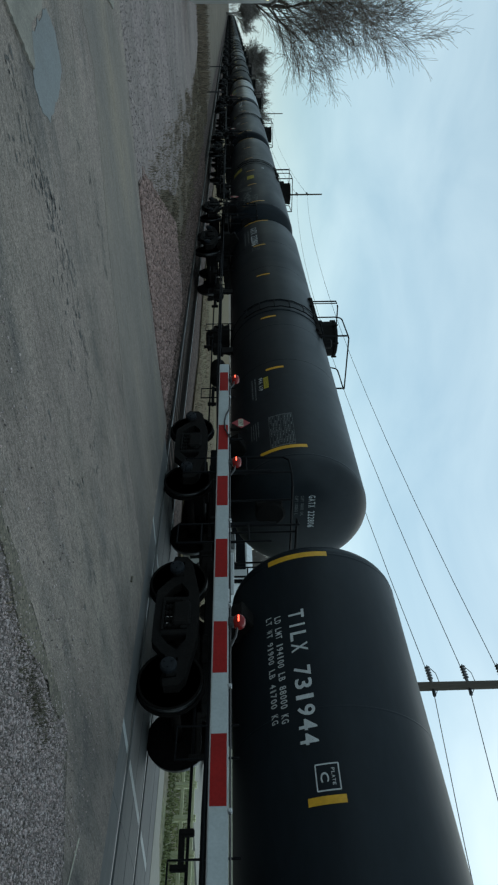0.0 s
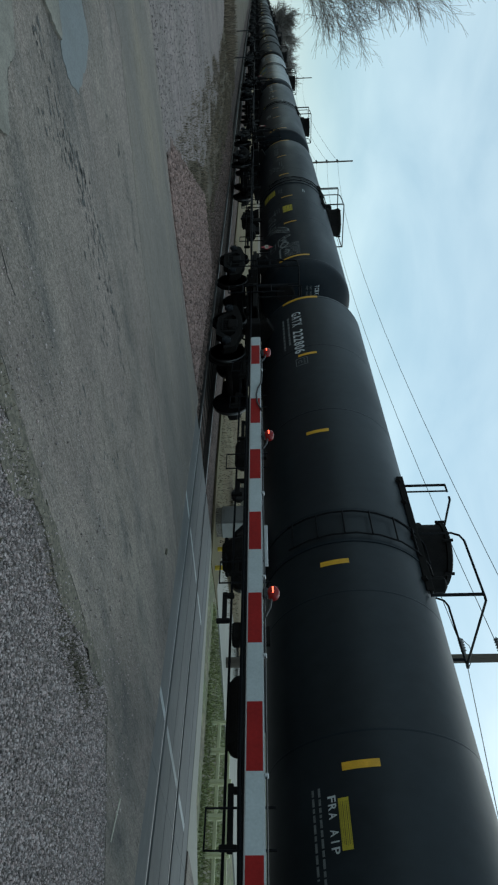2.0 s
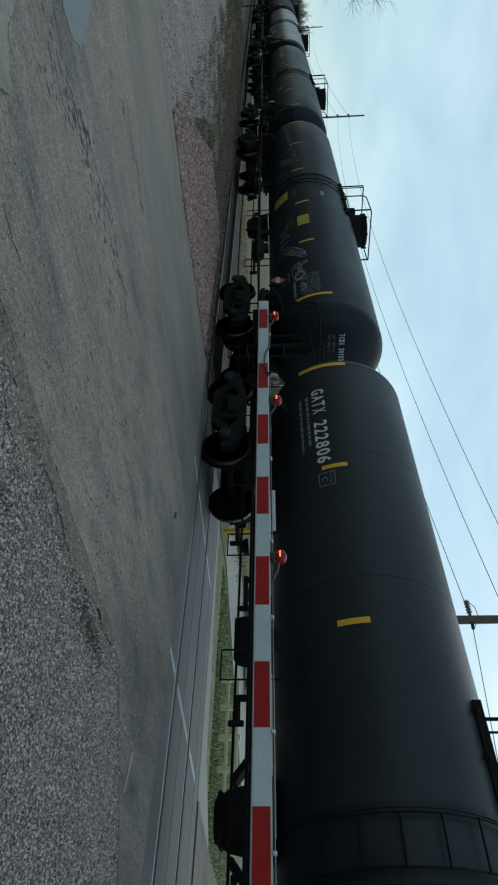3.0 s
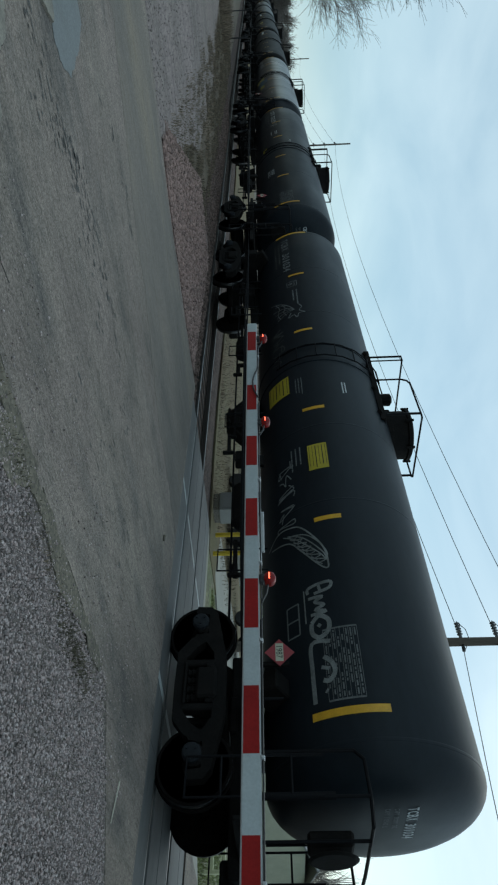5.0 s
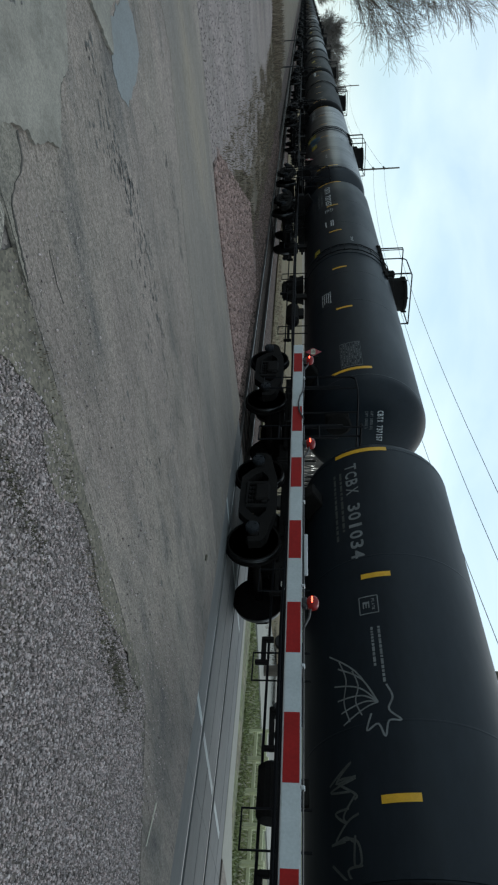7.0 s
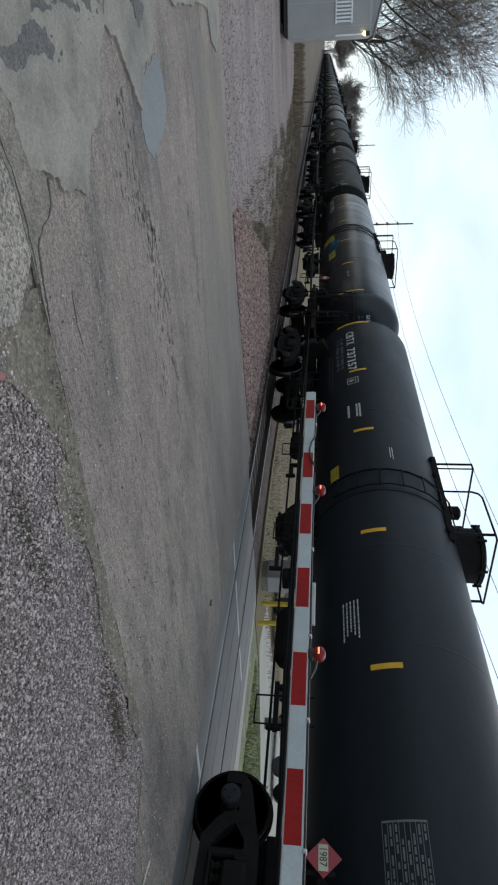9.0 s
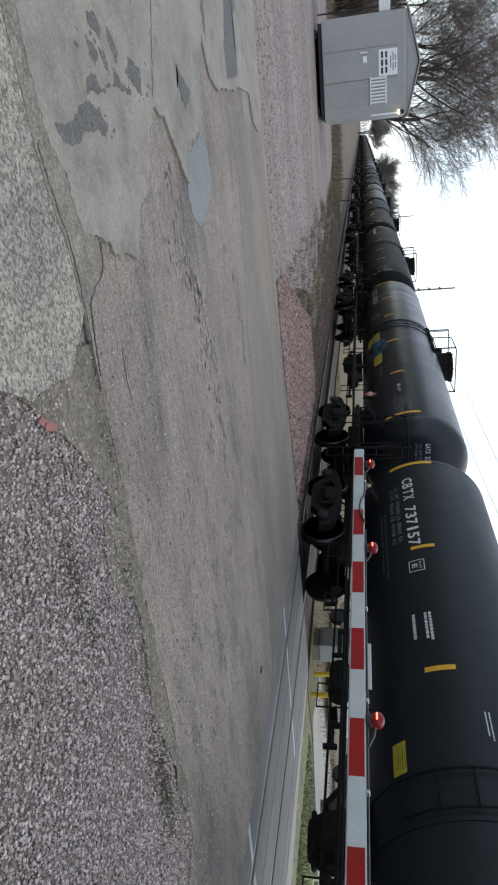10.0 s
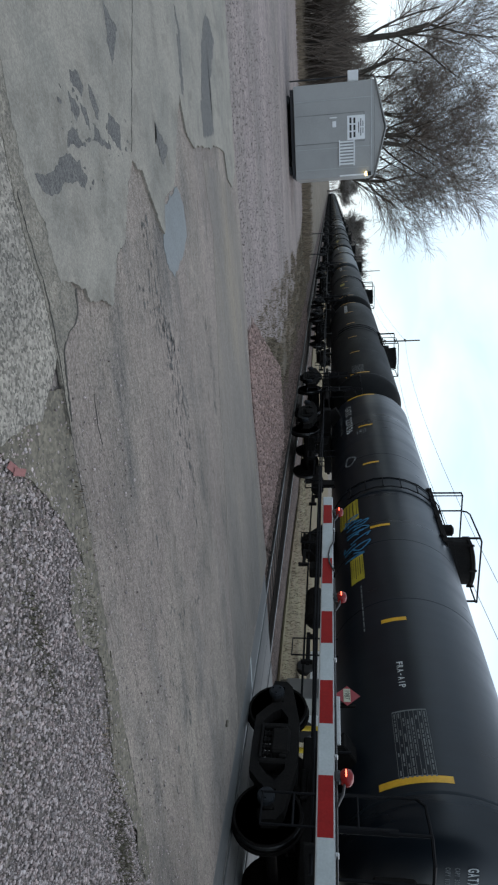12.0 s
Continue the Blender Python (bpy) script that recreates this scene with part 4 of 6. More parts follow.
    meshes["wheelset"] = mesh_from("wheelset", bm, [M["wheel"], M["tread"]], True)
    bm = new_bm()
    lathe(bm, [(0.0, 0.115), (0.06, 0.115), (0.085, 0.095), (0.09, 0.05)], "x", 14)
    for i in range(3):
        a = 2 * math.pi * i / 3
        rod(bm, (0.08, 0.06 * math.cos(a), 0.06 * math.sin(a)), (0.11, 0.06 * math.cos(a), 0.06 * math.sin(a)), 0.016, 6)
    meshes["axle_cap"] = mesh_from("axle_cap", bm, M["cap"])
    bm = new_bm()
    block(bm, (0, 0, 0), (0.16, 0.10, 0.34), 0.02)
    meshes["brake_shoe"] = mesh_from("brake_shoe", bm, M["under"])
    return meshes


def build_car(meshes):
    car = thing("tank_car", "black railway tank car with yellow tape marks on the track", "tank car", "train of tank cars")
    # shell
    bm = new_bm()
    prof = []
    for i in range(11):
        a = math.pi / 2 * i / 10
        prof.append((-TANK_HALF - HEAD * math.cos(a), max(0.001, TANK_R * math.sin(a) ** HEAD_POWER)))
    for i in range(1, 12):
        y = -TANK_HALF + 2 * TANK_HALF * i / 12
        prof.append((y, TANK_R))
    prof += [(-y, r) for y, r in reversed(prof[:11])]
    lathe(bm, prof, "y", 56, (0, 0, TANK_Z))
    part("tank", bm, M["tank"], car, smooth=True)
    for y in (-TANK_HALF + 0.02, TANK_HALF - 0.02, -3.9, -1.9, 2.6, 5.2):
        bm = new_bm()
        w = 0.02 if abs(y) < 7 else 0.03
        lathe(bm, [(y - w, TANK_R - 0.002), (y - w * 0.5, TANK_R + 0.0018), (y + w * 0.5, TANK_R + 0.0018), (y + w, TANK_R - 0.002)], "y", 56, (0, 0, TANK_Z))
        part("weld_seam", bm, M["tank"], car, smooth=True)
    # stub sills, bolsters, couplers
    for s in (-1, 1):
        bm = new_bm()
        block(bm, (0, s * 7.4, 1.02), (0.46, 2.8, 0.36), 0.02)
        block(bm, (0, s * 6.9, 1.16), (2.35, 0.32, 0.26), 0.02)
        for q in (-1, 1):
            block(bm, (q * 0.86, s * 6.9, 1.42), (0.55, 0.26, 0.42), 0.02, pose(0, 0, 0, 0, q * 28, 0))
        block(bm, (0, s * 6.9, 0.88), (0.6, 0.5, 0.10), 0.02)
        part("stub_sill", bm, M["under"], car)
        bm = new_bm()
        block(bm, (0, s * 8.35, 1.20), (2.9, 0.50, 0.05), 0.01)
        block(bm, (0, s * 8.60, 1.08), (2.9, 0.05, 0.22), 0.01)
        block(bm, (-1.42, s * 7.9, 1.16), (0.06, 1.4, 0.10), 0.01)
        block(bm, (1.42, s * 7.9, 1.16), (0.06, 1.4, 0.10), 0.01)
        part("end_platform", bm, M["under"], car)
        bm = new_bm()
        block(bm, (0, s * 8.8, 0.84), (0.20, 0.50, 0.20), 0.03)
        block(bm, (0.04, s * 9.04, 0.84), (0.30, 0.12, 0.30), 0.04)
        part("coupler", bm, M["under"], car)
        bm = new_bm()
        pipe(bm, [(0.35, s * 8.7, 0.86), (0.36, s * 8.95, 0.62), (0.3, s * 9.05, 0.55)], 0.03)
        part("brake_hose", bm, M["cable"], car)
        # bent safety rail round the tank's end, with its posts
        bm = new_bm()
        if s < 0:
            pipe(bm, [(-1.40, s * 7.92, 1.25), (-1.40, s * 7.92, 2.30), (-1.41, s * 8.02, 2.40), (-1.42, s * 8.44, 2.42), (-1.30, s * 8.66, 2.42), (0, s * 8.70, 2.42),
                      (1.30, s * 8.66, 2.42), (1.42, s * 8.44, 2.42), (1.41, s * 8.02, 2.40), (1.40, s * 7.92, 2.30), (1.40, s * 7.92, 1.25)], 0.021)
        else:
            pipe(bm, [(-1.42, s * 8.40, 2.42), (-1.30, s * 8.66, 2.42), (0, s * 8.70, 2.42), (1.30, s * 8.66, 2.42), (1.42, s * 8.40, 2.42)], 0.021)
        rail = part("safety_rail", bm, M["rail_bar"], car)
        for q in (-1, 1):
            posts = [(1.42, 8.40, 2.42, 0.02), (1.44, 8.40, 2.05, 0.042), (1.0, 8.68, 2.42, 0.02)]
            if s < 0:
                posts.append((1.40, 7.3, 1.55, 0.018))
            for x, y, z, r in posts:
                part("rail_post", rod(new_bm(), (q * x, s * y, 1.2), (q * x, s * y, z), r), M["rail_bar"], rail)
        for q in (-1, 1):
            bm = new_bm()
            pipe(bm, [(q * 1.47, s * 8.2 - 0.21, 1.95), (q * 1.47, s * 8.2 - 0.21, 0.46), (q * 1.47, s * 8.2 + 0.21, 0.46), (q * 1.47, s * 8.2 + 0.21, 1.95)], 0.018)
            steps = part("step_ladder", bm, M["rail_bar"], car)
            for i in (1, 2, 3):
                part("rung", rod(new_bm(), (q * 1.47, s * 8.2 - 0.21, 0.46 + i * 0.38), (q * 1.47, s * 8.2 + 0.21, 0.46 + i * 0.38), 0.015), M["rail_bar"], steps)
    # hand brake at one end
    bm = new_bm()
    block(bm, (-0.75, -8.62, 2.0), (0.34, 0.16, 0.5), 0.03)
    lathe(bm, [(-8.80, 0.24), (-8.78, 0.28), (-8.76, 0.24)], "y", 18, (-0.75, 0, 2.02))
    rod(bm, (-0.75, -8.62, 2.02), (-0.75, -8.80, 2.02), 0.03)
    for i in range(3):
        a = math.pi * i / 3
        rod(bm, (-0.75 - 0.25 * math.cos(a), -8.78, 2.02 - 0.25 * math.sin(a)), (-0.75 + 0.25 * math.cos(a), -8.78, 2.02 + 0.25 * math.sin(a)), 0.012)
    part("hand_brake", bm, M["under"], car)
    # gear under the tank: outlet skid, brake cylinder, reservoir, rods
    bm = new_bm()
    lathe(bm, [(0.55, 0.24), (0.72, 0.34), (1.0, 0.40), (1.26, 0.48)], "z", 16)
    block(bm, (0, 0, 0.62), (0.5, 0.55, 0.07), 0.03)
    block(bm, (0, 0.62, 0.90), (0.3, 0.5, 0.08), 0.02, pose(0, 0, 0, 38, 0, 0))
    block(bm, (0, -0.62, 0.90), (0.3, 0.5, 0.08), 0.02, pose(0, 0, 0, -38, 0, 0))
    part("bottom_outlet", bm, M["under"], car)
    bm = new_bm()
    lathe(bm, [(-3.9, 0.05), (-3.86, 0.13), (-3.78, 0.18), (-2.95, 0.18), (-2.87, 0.13), (-2.83, 0.05)], "y", 18, (-0.72, 0, 0.98))
    block(bm, (-0.75, -3.35, 1.12), (0.12, 0.5, 0.34), 0.02)
    part("air_reservoir", bm, M["under"], car, smooth=False)
    bm = new_bm()
    block(bm, (-0.8, -2.2, 0.95), (0.24, 0.30, 0.24), 0.03)
    block(bm, (-0.75, -2.2, 1.2), (0.08, 0.3, 0.34), 0.01)
    part("brake_valve", bm, M["under"], car)
    bm = new_bm()
    lathe(bm, [(1.7, 0.14), (1.75, 0.17), (2.3, 0.17), (2.35, 0.1)], "y", 14, (-0.7, 0, 0.92))
    block(bm, (-0.75, 2.0, 1.2), (0.08, 0.3, 0.34), 0.01)
    part("brake_cylinder", bm, M["under"], car)
    bm = new_bm()
    pipe(bm, [(-0.95, -6.2, 1.02), (-0.98, -4.2, 0.98), (-0.98, 4.2, 0.98), (-0.95, 6.2, 1.02)], 0.024)
    pipe(bm, [(-0.6, -6.2, 0.80), (-0.62, 0.0, 0.78), (-0.6, 6.2, 0.80)], 0.02)
    pipe(bm, [(0.7, -6.2, 0.92), (0.7, 6.2, 0.92)], 0.024)
    part("brake_rod", bm, M["rail_bar"], car)
    part("side_pipe", pipe(new_bm(), [(-1.30, -8.85, 1.06), (-1.30, 0, 1.05), (-1.30, 8.85, 1.06)], 0.020), M["rail_bar"], car)
    for yy, ln, zz in ((-4.6, 0.7, 0.88), (-1.7, 0.5, 0.70), (-0.9, 0.28, 0.86), (1.0, 0.36, 0.84), (2.75, 0.55, 0.90), (3.9, 0.4, 0.74), (5.2, 0.6, 0.88)):
        bm = new_bm()
        block(bm, (-0.78, yy, zz), (0.05, ln, 0.07), 0.01, pose(0, 0, 0, 0, 0, 9))
        block(bm, (-0.80, yy + ln * 0.4, zz + 0.06), (0.09, 0.07, 0.16), 0.015)
        block(bm, (-0.74, yy - ln * 0.42, zz - 0.02), (0.08, 0.06, 0.20), 0.012)
        part("brake_lever", bm, M["under"], car)
    for yy in (-5.0, -1.4, 1.3, 3.3, 4.8):
        bm = new_bm()
        pipe(bm, [(-0.98, yy, 1.40), (-0.98, yy, 0.62), (-0.98, yy + 0.42, 0.62), (-0.98, yy + 0.42, 1.40)], 0.015)
        part("rod_hanger", bm, M["rail_bar"], car)
    # ladder up the tank's side, top platform, guard rails, nozzle housing
    for q in (-1, 1):
        ladder = None
        for yy in (0.45, 0.93):
            pts = []
            for i in range(9):
                a = radians(-42 + i * 15)
                pts.append((q * (TANK_R + 0.07) * math.cos(a), yy, TANK_Z + (TANK_R + 0.07) * math.sin(a)))
            bm = new_bm()
            pipe(bm, pts, 0.016, 5)
            if ladder is None:
                ladder = part("side_ladder", bm, M["rail_bar"], car)
            else:
                part("stile", bm, M["rail_bar"], ladder)
        for i in range(7):
            a = radians(-38 + i * 17)
            x, z = q * (TANK_R + 0.08) * math.cos(a), TANK_Z + (TANK_R + 0.08) * math.sin(a)
            bm = new_bm()
            rod(bm, (x, 0.45, z), (x, 0.93, z), 0.015, 5)
            part("rung", bm, M["rail_bar"], ladder)
    for yy in (0.36, 1.02):
        bm = new_bm()
        lathe(bm, [(yy - 0.03, TANK_R - 0.004), (yy - 0.03, TANK_R + 0.014), (yy + 0.03, TANK_R + 0.014), (yy + 0.03, TANK_R - 0.004)], "y", 56, (0, 0, TANK_Z))
        part("jacket_band", bm, M["tank"], car)
    top = TANK_Z + TANK_R
    bm = new_bm()
    for q in (-1, 1):
        block(bm, (q * 0.68, 0.15, top - 0.20), (0.36, 2.5, 0.04), 0.006)
        block(bm, (q * 0.86, 0.15, top - 0.24), (0.03, 2.6, 0.11), 0.004)
        for yy in (-0.95, -0.1, 0.75, 1.3):
            block(bm, (q * 0.76, yy, top - 0.30), (0.30, 0.05, 0.22), 0.004, pose(0, 0, 0, 0, q * 28, 0))
    part("top_platform", bm, M["under"], car)
    bm = new_bm()
    hy = -0.62
    lathe(bm, [(top - 0.10, 0.56), (top + 0.02, 0.56), (top + 0.03, 0.52), (top + 0.34, 0.52), (top + 0.35, 0.55), (top + 0.42, 0.55), (top + 0.46, 0.46), (top + 0.48, 0.15)], "z", 28, (0, hy, 0))
    part("valve_housing", bm, M["under"], car, "round black valve housing with a bolted lid")
    for i in range(6):
        a = 2 * math.pi * (i + 0.3) / 6
        bm = new_bm()
        rod(bm, (0.56 * math.cos(a), hy + 0.56 * math.sin(a), top + 0.30), (0.56 * math.cos(a), hy + 0.56 * math.sin(a), top + 0.46), 0.028, 6)
        part("lid_bolt", bm, M["under"], car)
    bm = new_bm()
    lathe(bm, [(top - 0.05, 0.14), (top + 0.16, 0.14), (top + 0.20, 0.08)], "z", 12, (-0.3, 0.28, 0))
    part("top_valve", bm, M["under"], car)
    h = top + 0.53
    for q in (-1, 1):
        bm = new_bm()
        x = q * 0.84
        pipe(bm, [(x, 0.28, top - 0.25), (x, 0.28, h - 0.18), (x, 0.22, h - 0.06), (x, 0.10, h - 0.01), (x, -1.02, h)], 0.02)
        rod(bm, (x, -0.98, top - 0.25), (x, -0.98, h), 0.026)
        part("guard_rail", bm, M["rail_bar"], car)
        bm = new_bm()
        for yy in (1.22, 1.06):
            rod(bm, (x, yy, top - 0.25), (x, yy, h), 0.024 if yy > 1.1 else 0.016)
        rod(bm, (x, 1.24, h), (x, 1.04, h), 0.018)
        part("ladder_post", bm, M["rail_bar"], car)
    for yy in (-1.04, 1.14):
        bm = new_bm()
        pipe(bm, [(-0.84, yy + 0.02, h), (-0.80, yy - 0.03, h + 0.01), (0.80, yy - 0.03, h + 0.01), (0.84, yy + 0.02, h)], 0.02)
        part("cross_rail", bm, M["rail_bar"], car)
    # bogies
    for s in (-1, 1):
        bogie = part("bogie", meshes["bolster"], None, car, "three-piece freight bogie")
        bogie.location = (0, s * 6.9, 0)
        for q in (-1, 1):
            f = part("side_frame", meshes["side_frame"], None, bogie)
            f.location.x = q * 1.0
            for dy in (-0.17, -0.057, 0.057, 0.17):
                sp = part("spring", meshes["spring"], None, bogie)
                sp.location = (q * 1.04, dy, 0)
            for e in (-1, 1):
                c = part("axle_cap", meshes["axle_cap"], None, bogie, "dark blue bearing cap")
                c.location = (q * 1.10, e * 0.89, WHEEL_R)
                c.rotation_euler.z = 0 if q > 0 else math.pi
        for e in (-1, 1):
            w = part("wheelset", meshes["wheelset"], None, bogie, "dark wheelset with bright worn treads")
            w.location = (0, e * 0.89, WHEEL_R)
            for q in (-1, 1):
                b = part("brake_shoe", meshes["brake_shoe"], None, bogie)
                b.location = (q * RAIL_GAP, e * (0.89 - 0.53), 0.44)
    # reflective tape
    for y, a0, a1, w in ((-7.60, -34, 6, 0.10), (7.78, -34, 6, 0.10), (-4.28, -22, -4, 0.09), (-1.35, -22, -4, 0.09), (1.85, -22, -4, 0.09), (4.85, -22, -4, 0.09)):
        bm = new_bm()
        skin_patch(bm, y - w / 2, y + w / 2, a0, a1)
        part("tape_mark", bm, M["yellow"], car, "yellow reflective tape")
    return car


BOGIE = build_bogie_mesh()
first_car = build_car(BOGIE)
CARS = [first_car] + [copy_thing(first_car, Matrix()) for _ in range(29)]
NOTES = {1: "black tank car with white stencilled number and yellow tape", 2: "black tank car with white number, yellow notice and ruled test table",
         3: "black tank car sprayed with white graffiti and bearing yellow notices", 4: "black tank car with large white number and tape marks",
         5: "glossy black tank car with blue graffiti and yellow notices"}
SHELLS = {}
for k, c in enumerate(CARS):
    paint = {2: "tank_grey", 5: "tank_gloss", 8: "tank_grey", 11: "tank_grey"}.get(k, "tank_matte" if k >= 6 else "tank")
    for o in c.children:
        if o.name.split(".")[0] == "tank" and paint != "tank":
            if paint not in SHELLS:
                SHELLS[paint] = o.data.copy()
                SHELLS[paint].materials[0] = M[paint]
            o.data = SHELLS[paint]
    c.location = (TRACK_X, TRAIN_START + CAR_PITCH * k, RAIL_Z)
    if k in NOTES:
        c["label"] = NOTES[k]


def mark_cars():
    L, D, G = M["letter"], M["letter_dim"], M["graffiti"]
    c = CARS[1]
    lettering(c, "TILX 731944", 6.74, 4.76, -23, -13.5, L, "number")
    lettering(c, "LD LMT 194100 LB 88000 KG", 6.72, 5.10, -32.2, -28.0, L, "load_limit")
    lettering(c, "LT WT 91900 LB 41700 KG", 6.76, 5.13, -38.2, -34.2, L, "light_weight")
    c = CARS[2]
    lettering(c, "GATX 222806", 7.03, 4.98, -24.8, -14.5, L, "number")
    bars(c, 6.9, 5.1, -40, -28, 2, D, 3)
    table_mark(c, -6.33, -7.42, -24, -3, M["letter_dim"], 4)
    lettering(c, "FRA AIP", -4.56, -5.12, -30.5, -26.5, L, "stencil")
    notice(c, -4.6, -5.1, -25.5, -20.5, 5)
    bars(c, -4.45, -5.5, -41, -34, 2, D, 6)
    bars(c, -6.3, -7.0, -44, -34, 4, D, 7)
    c = CARS[3]
    lettering(c, "TCBX 301034", 7.45, 5.20, -27, -18, D, "number")
    bars(c, 7.3, 5.4, -40, -30, 2, M["graffiti_faint"], 8)
    table_mark(c, -6.28, -7.27, -24, -5, D, 9)
    notice(c, 0.05, -0.6, -56, -32, 10)
    notice(c, -2.45, -3.12, -21.5, -7, 11)
    bars(c, -0.2, -0.9, -28, -20, 3, D, 12, fill=0.3)
    bars(c, -2.4, -3.0, -38, -27, 3, D, 13, fill=0.3)
    # sprayed letters, a winged swirl, a web and scribbles
    squiggle(c, [(-5.64, -31), (-5.54, -30), (-5.51, -17), (-5.62, -17.5), (-5.66, -27)], 0.05, G)
    squiggle(c, [(-5.50, -24), (-5.66, -23)], 0.045, G)
    squiggle(c, [(-5.72, -31), (-5.74, -22), (-5.80, -27), (-5.88, -21.5), (-5.93, -27), (-5.99, -20.5), (-6.0, -30)], 0.05, G)
    squiggle(c, [(-6.13, -30), (-6.04, -25), (-6.14, -19.8), (-6.30, -20.6), (-6.37, -26), (-6.28, -30)], 0.065, G, close=True)
    squiggle(c, [(-6.17, -26.3), (-6.21, -24.6)], 0.05, G)
    squiggle(c, [(-6.46, -20), (-6.44, -31), (-6.80, -31.8), (-7.26, -31.6)], 0.06, G)
    squiggle(c, [(-6.66, -24.8), (-6.76, -20.5), (-6.90, -19.3), (-7.0, -22.5), (-6.98, -26)], 0.06, G)
    squiggle(c, [(-6.80, -26.5), (-6.84, -22.0)], 0.05, G)
    squiggle(c, [(-7.12, -25), (-7.14, -24)], 0.06, G)
    squiggle(c, [(-5.55, -33.5), (-6.1, -33.5)], 0.02, G)
    squiggle(c, [(-4.36, -64), (-4.20, -52), (-4.23, -41), (-4.36, -31), (-4.83, -18.5), (-5.20, -15.9), (-5.26, -18), (-5.11, -23.8), (-4.80, -33), (-4.54, -42), (-4.41, -60)], 0.026, G)
    for up in (0, 4, 8):
        squiggle(c, [(-4.34 - up * 0.01, -47 + up), (-4.52, -37 + up), (-4.73, -29 + up), (-4.98, -20 + up * 0.5), (-5.12, -17)], 0.02, G)
    for k in range(7):
        y, a = -4.42 - k * 0.105, -38 + k * 2.9
        squiggle(c, [(y, a - 3.5), (y - 0.05, a + 3.5), (y - 0.09, a - 1), (y - 0.04, a - 3), (y - 0.13, a + 1)], 0.018, G)
    scrawl(c, -2.6, -4.2, -52, -34, 8, 0.022, D, 15)
    web = (2.85, -19)
    star = [(3.07, -14), (2.90, -11.5), (2.74, -14), (2.60, -8.5), (2.60, -14.5), (2.42, -17), (2.58, -20), (2.52, -26), (2.72, -23)]
    squiggle(c, star, 0.024, D)
    for p in ((3.70, -47), (3.45, -41), (3.22, -44), (3.0, -42), (2.82, -40), (2.66, -39)):
        squiggle(c, [web, ((web[0] + p[0]) / 2 + 0.05, (web[1] + p[1]) / 2 + 3), p], 0.02, D)
    squiggle(c, [(3.35, -32), (3.12, -29), (2.92, -31), (2.72, -28)], 0.018, D)
    squiggle(c, [(3.55, -40), (3.25, -36), (2.95, -38), (2.68, -35)], 0.018, D)
    bars(c, -0.50, -0.95, 12, 17, 2, L, 51, fill=0.45)
    bars(c, 3.93, 3.10, -22, -14, 2, D, 52, fill=0.35)
    scrawl(c, 2.2, 0.8, -50, -30, 7, 0.026, M["graffiti_faint"], 16)
    bm = new_bm()
    for a in (-47, -38):
        skin_patch(bm, -5.72, -6.22, a - 0.5, a + 0.5)
    for y in (-5.72, -5.97, -6.22):
        skin_patch(bm, y - 0.012, y + 0.012, -47, -38)
    part("stencil_frame", bm, D, c)
    c = CARS[4]
    lettering(c, "CBTX 737157", 7.17, 4.75, -23.2, -13.9, L, "number")
    lettering(c, "LD LMT 195400 LB 88600 KG", 6.95, 5.0, -31.0, -27.4, D, "load_limit")
    lettering(c, "LT WT 90600 LB 41100 KG", 6.95, 5.0, -36.5, -33.0, D, "light_weight")
    bars(c, 2.95, 2.4, -27, -24.5, 1, L, 20, fill=0.8)
    bars(c, 2.94, 2.14, -19.5, -13.7, 2, L, 21, fill=0.6)
    notice(c, 0.76, 0.26, -47, -38, 22)
    bars(c, 1.04, 0.6, 5.5, 9.5, 2, L, 23)
    bars(c, -3.0, -3.8, -40, -27, 5, L, 24, fill=0.35)
    table_mark(c, -6.26, -7.34, -22, -2, D, 25)
    bars(c, 6.2, 3.9, -50, -42, 2, M["graffiti_faint"], 26)
    c = CARS[5]
    lettering(c, "GATX 227036", 7.1, 4.75, -40, -30, L, "number")
    lettering(c, "LD LMT 193500 LB 87800 KG", 6.9, 5.1, -50, -46, D, "load_limit")
    notice(c, 0.30, -0.62, -57, -32, 27)
    notice(c, -2.15, -3.02, -45, -31.5, 28)
    scrawl(c, -0.45, -2.1, -52, -22, 9, 0.045, M["blue_spray"], 29)
    lettering(c, "FRA-AIP", -5.50, -6.04, -15.3, -11.3, L, "stencil")
    table_mark(c, -6.48, -7.55, -22, -2, D, 30)
    bars(c, -3.2, -5.1, -38, -35, 1, D, 31)
    squiggle(c, [(3.0, -40), (2.7, -30), (2.4, -38), (2.6, -44)], 0.06, D, close=True)
    for k in (6, 7, 8, 9, 10):
        c = CARS[k]
        bars(c, 7.1, 5.0, -26, -16, 1, M["letter"], 40 + k, fill=0.8)
        table_mark(c, -6.48, -7.55, -22, -2, D, 60 + k)
        if k % 2:
            notice(c, -2.15, -3.02, -28, -14, 70 + k)
    for k in (1, 2, 3, 4, 5):
        c = CARS[k]
        placard(c, {4: -6.7, 5: -6.27}.get(k, -6.66), 1.52)
        bm = new_bm()
        box = {1: 4.22, 2: 4.44, 3: 4.16, 4: 4.00, 5: 4.3}[k]
        lo = -17 if k == 1 else -24.5
        for y in (box, box + 0.29):
            skin_patch(bm, y - 0.008, y + 0.008, lo, lo + 11)
        for a in (lo, lo + 11):
            skin_patch(bm, box, box + 0.29, a - 0.3, a + 0.3)
        part("plate_box", bm, L if k in (1, 4) else D, c)
        lettering(c, "C" if k in (1, 2) else "E", box + 0.20, box + 0.09, lo + 2, lo + 6, L if k in (1, 4) else D, "plate_letter")
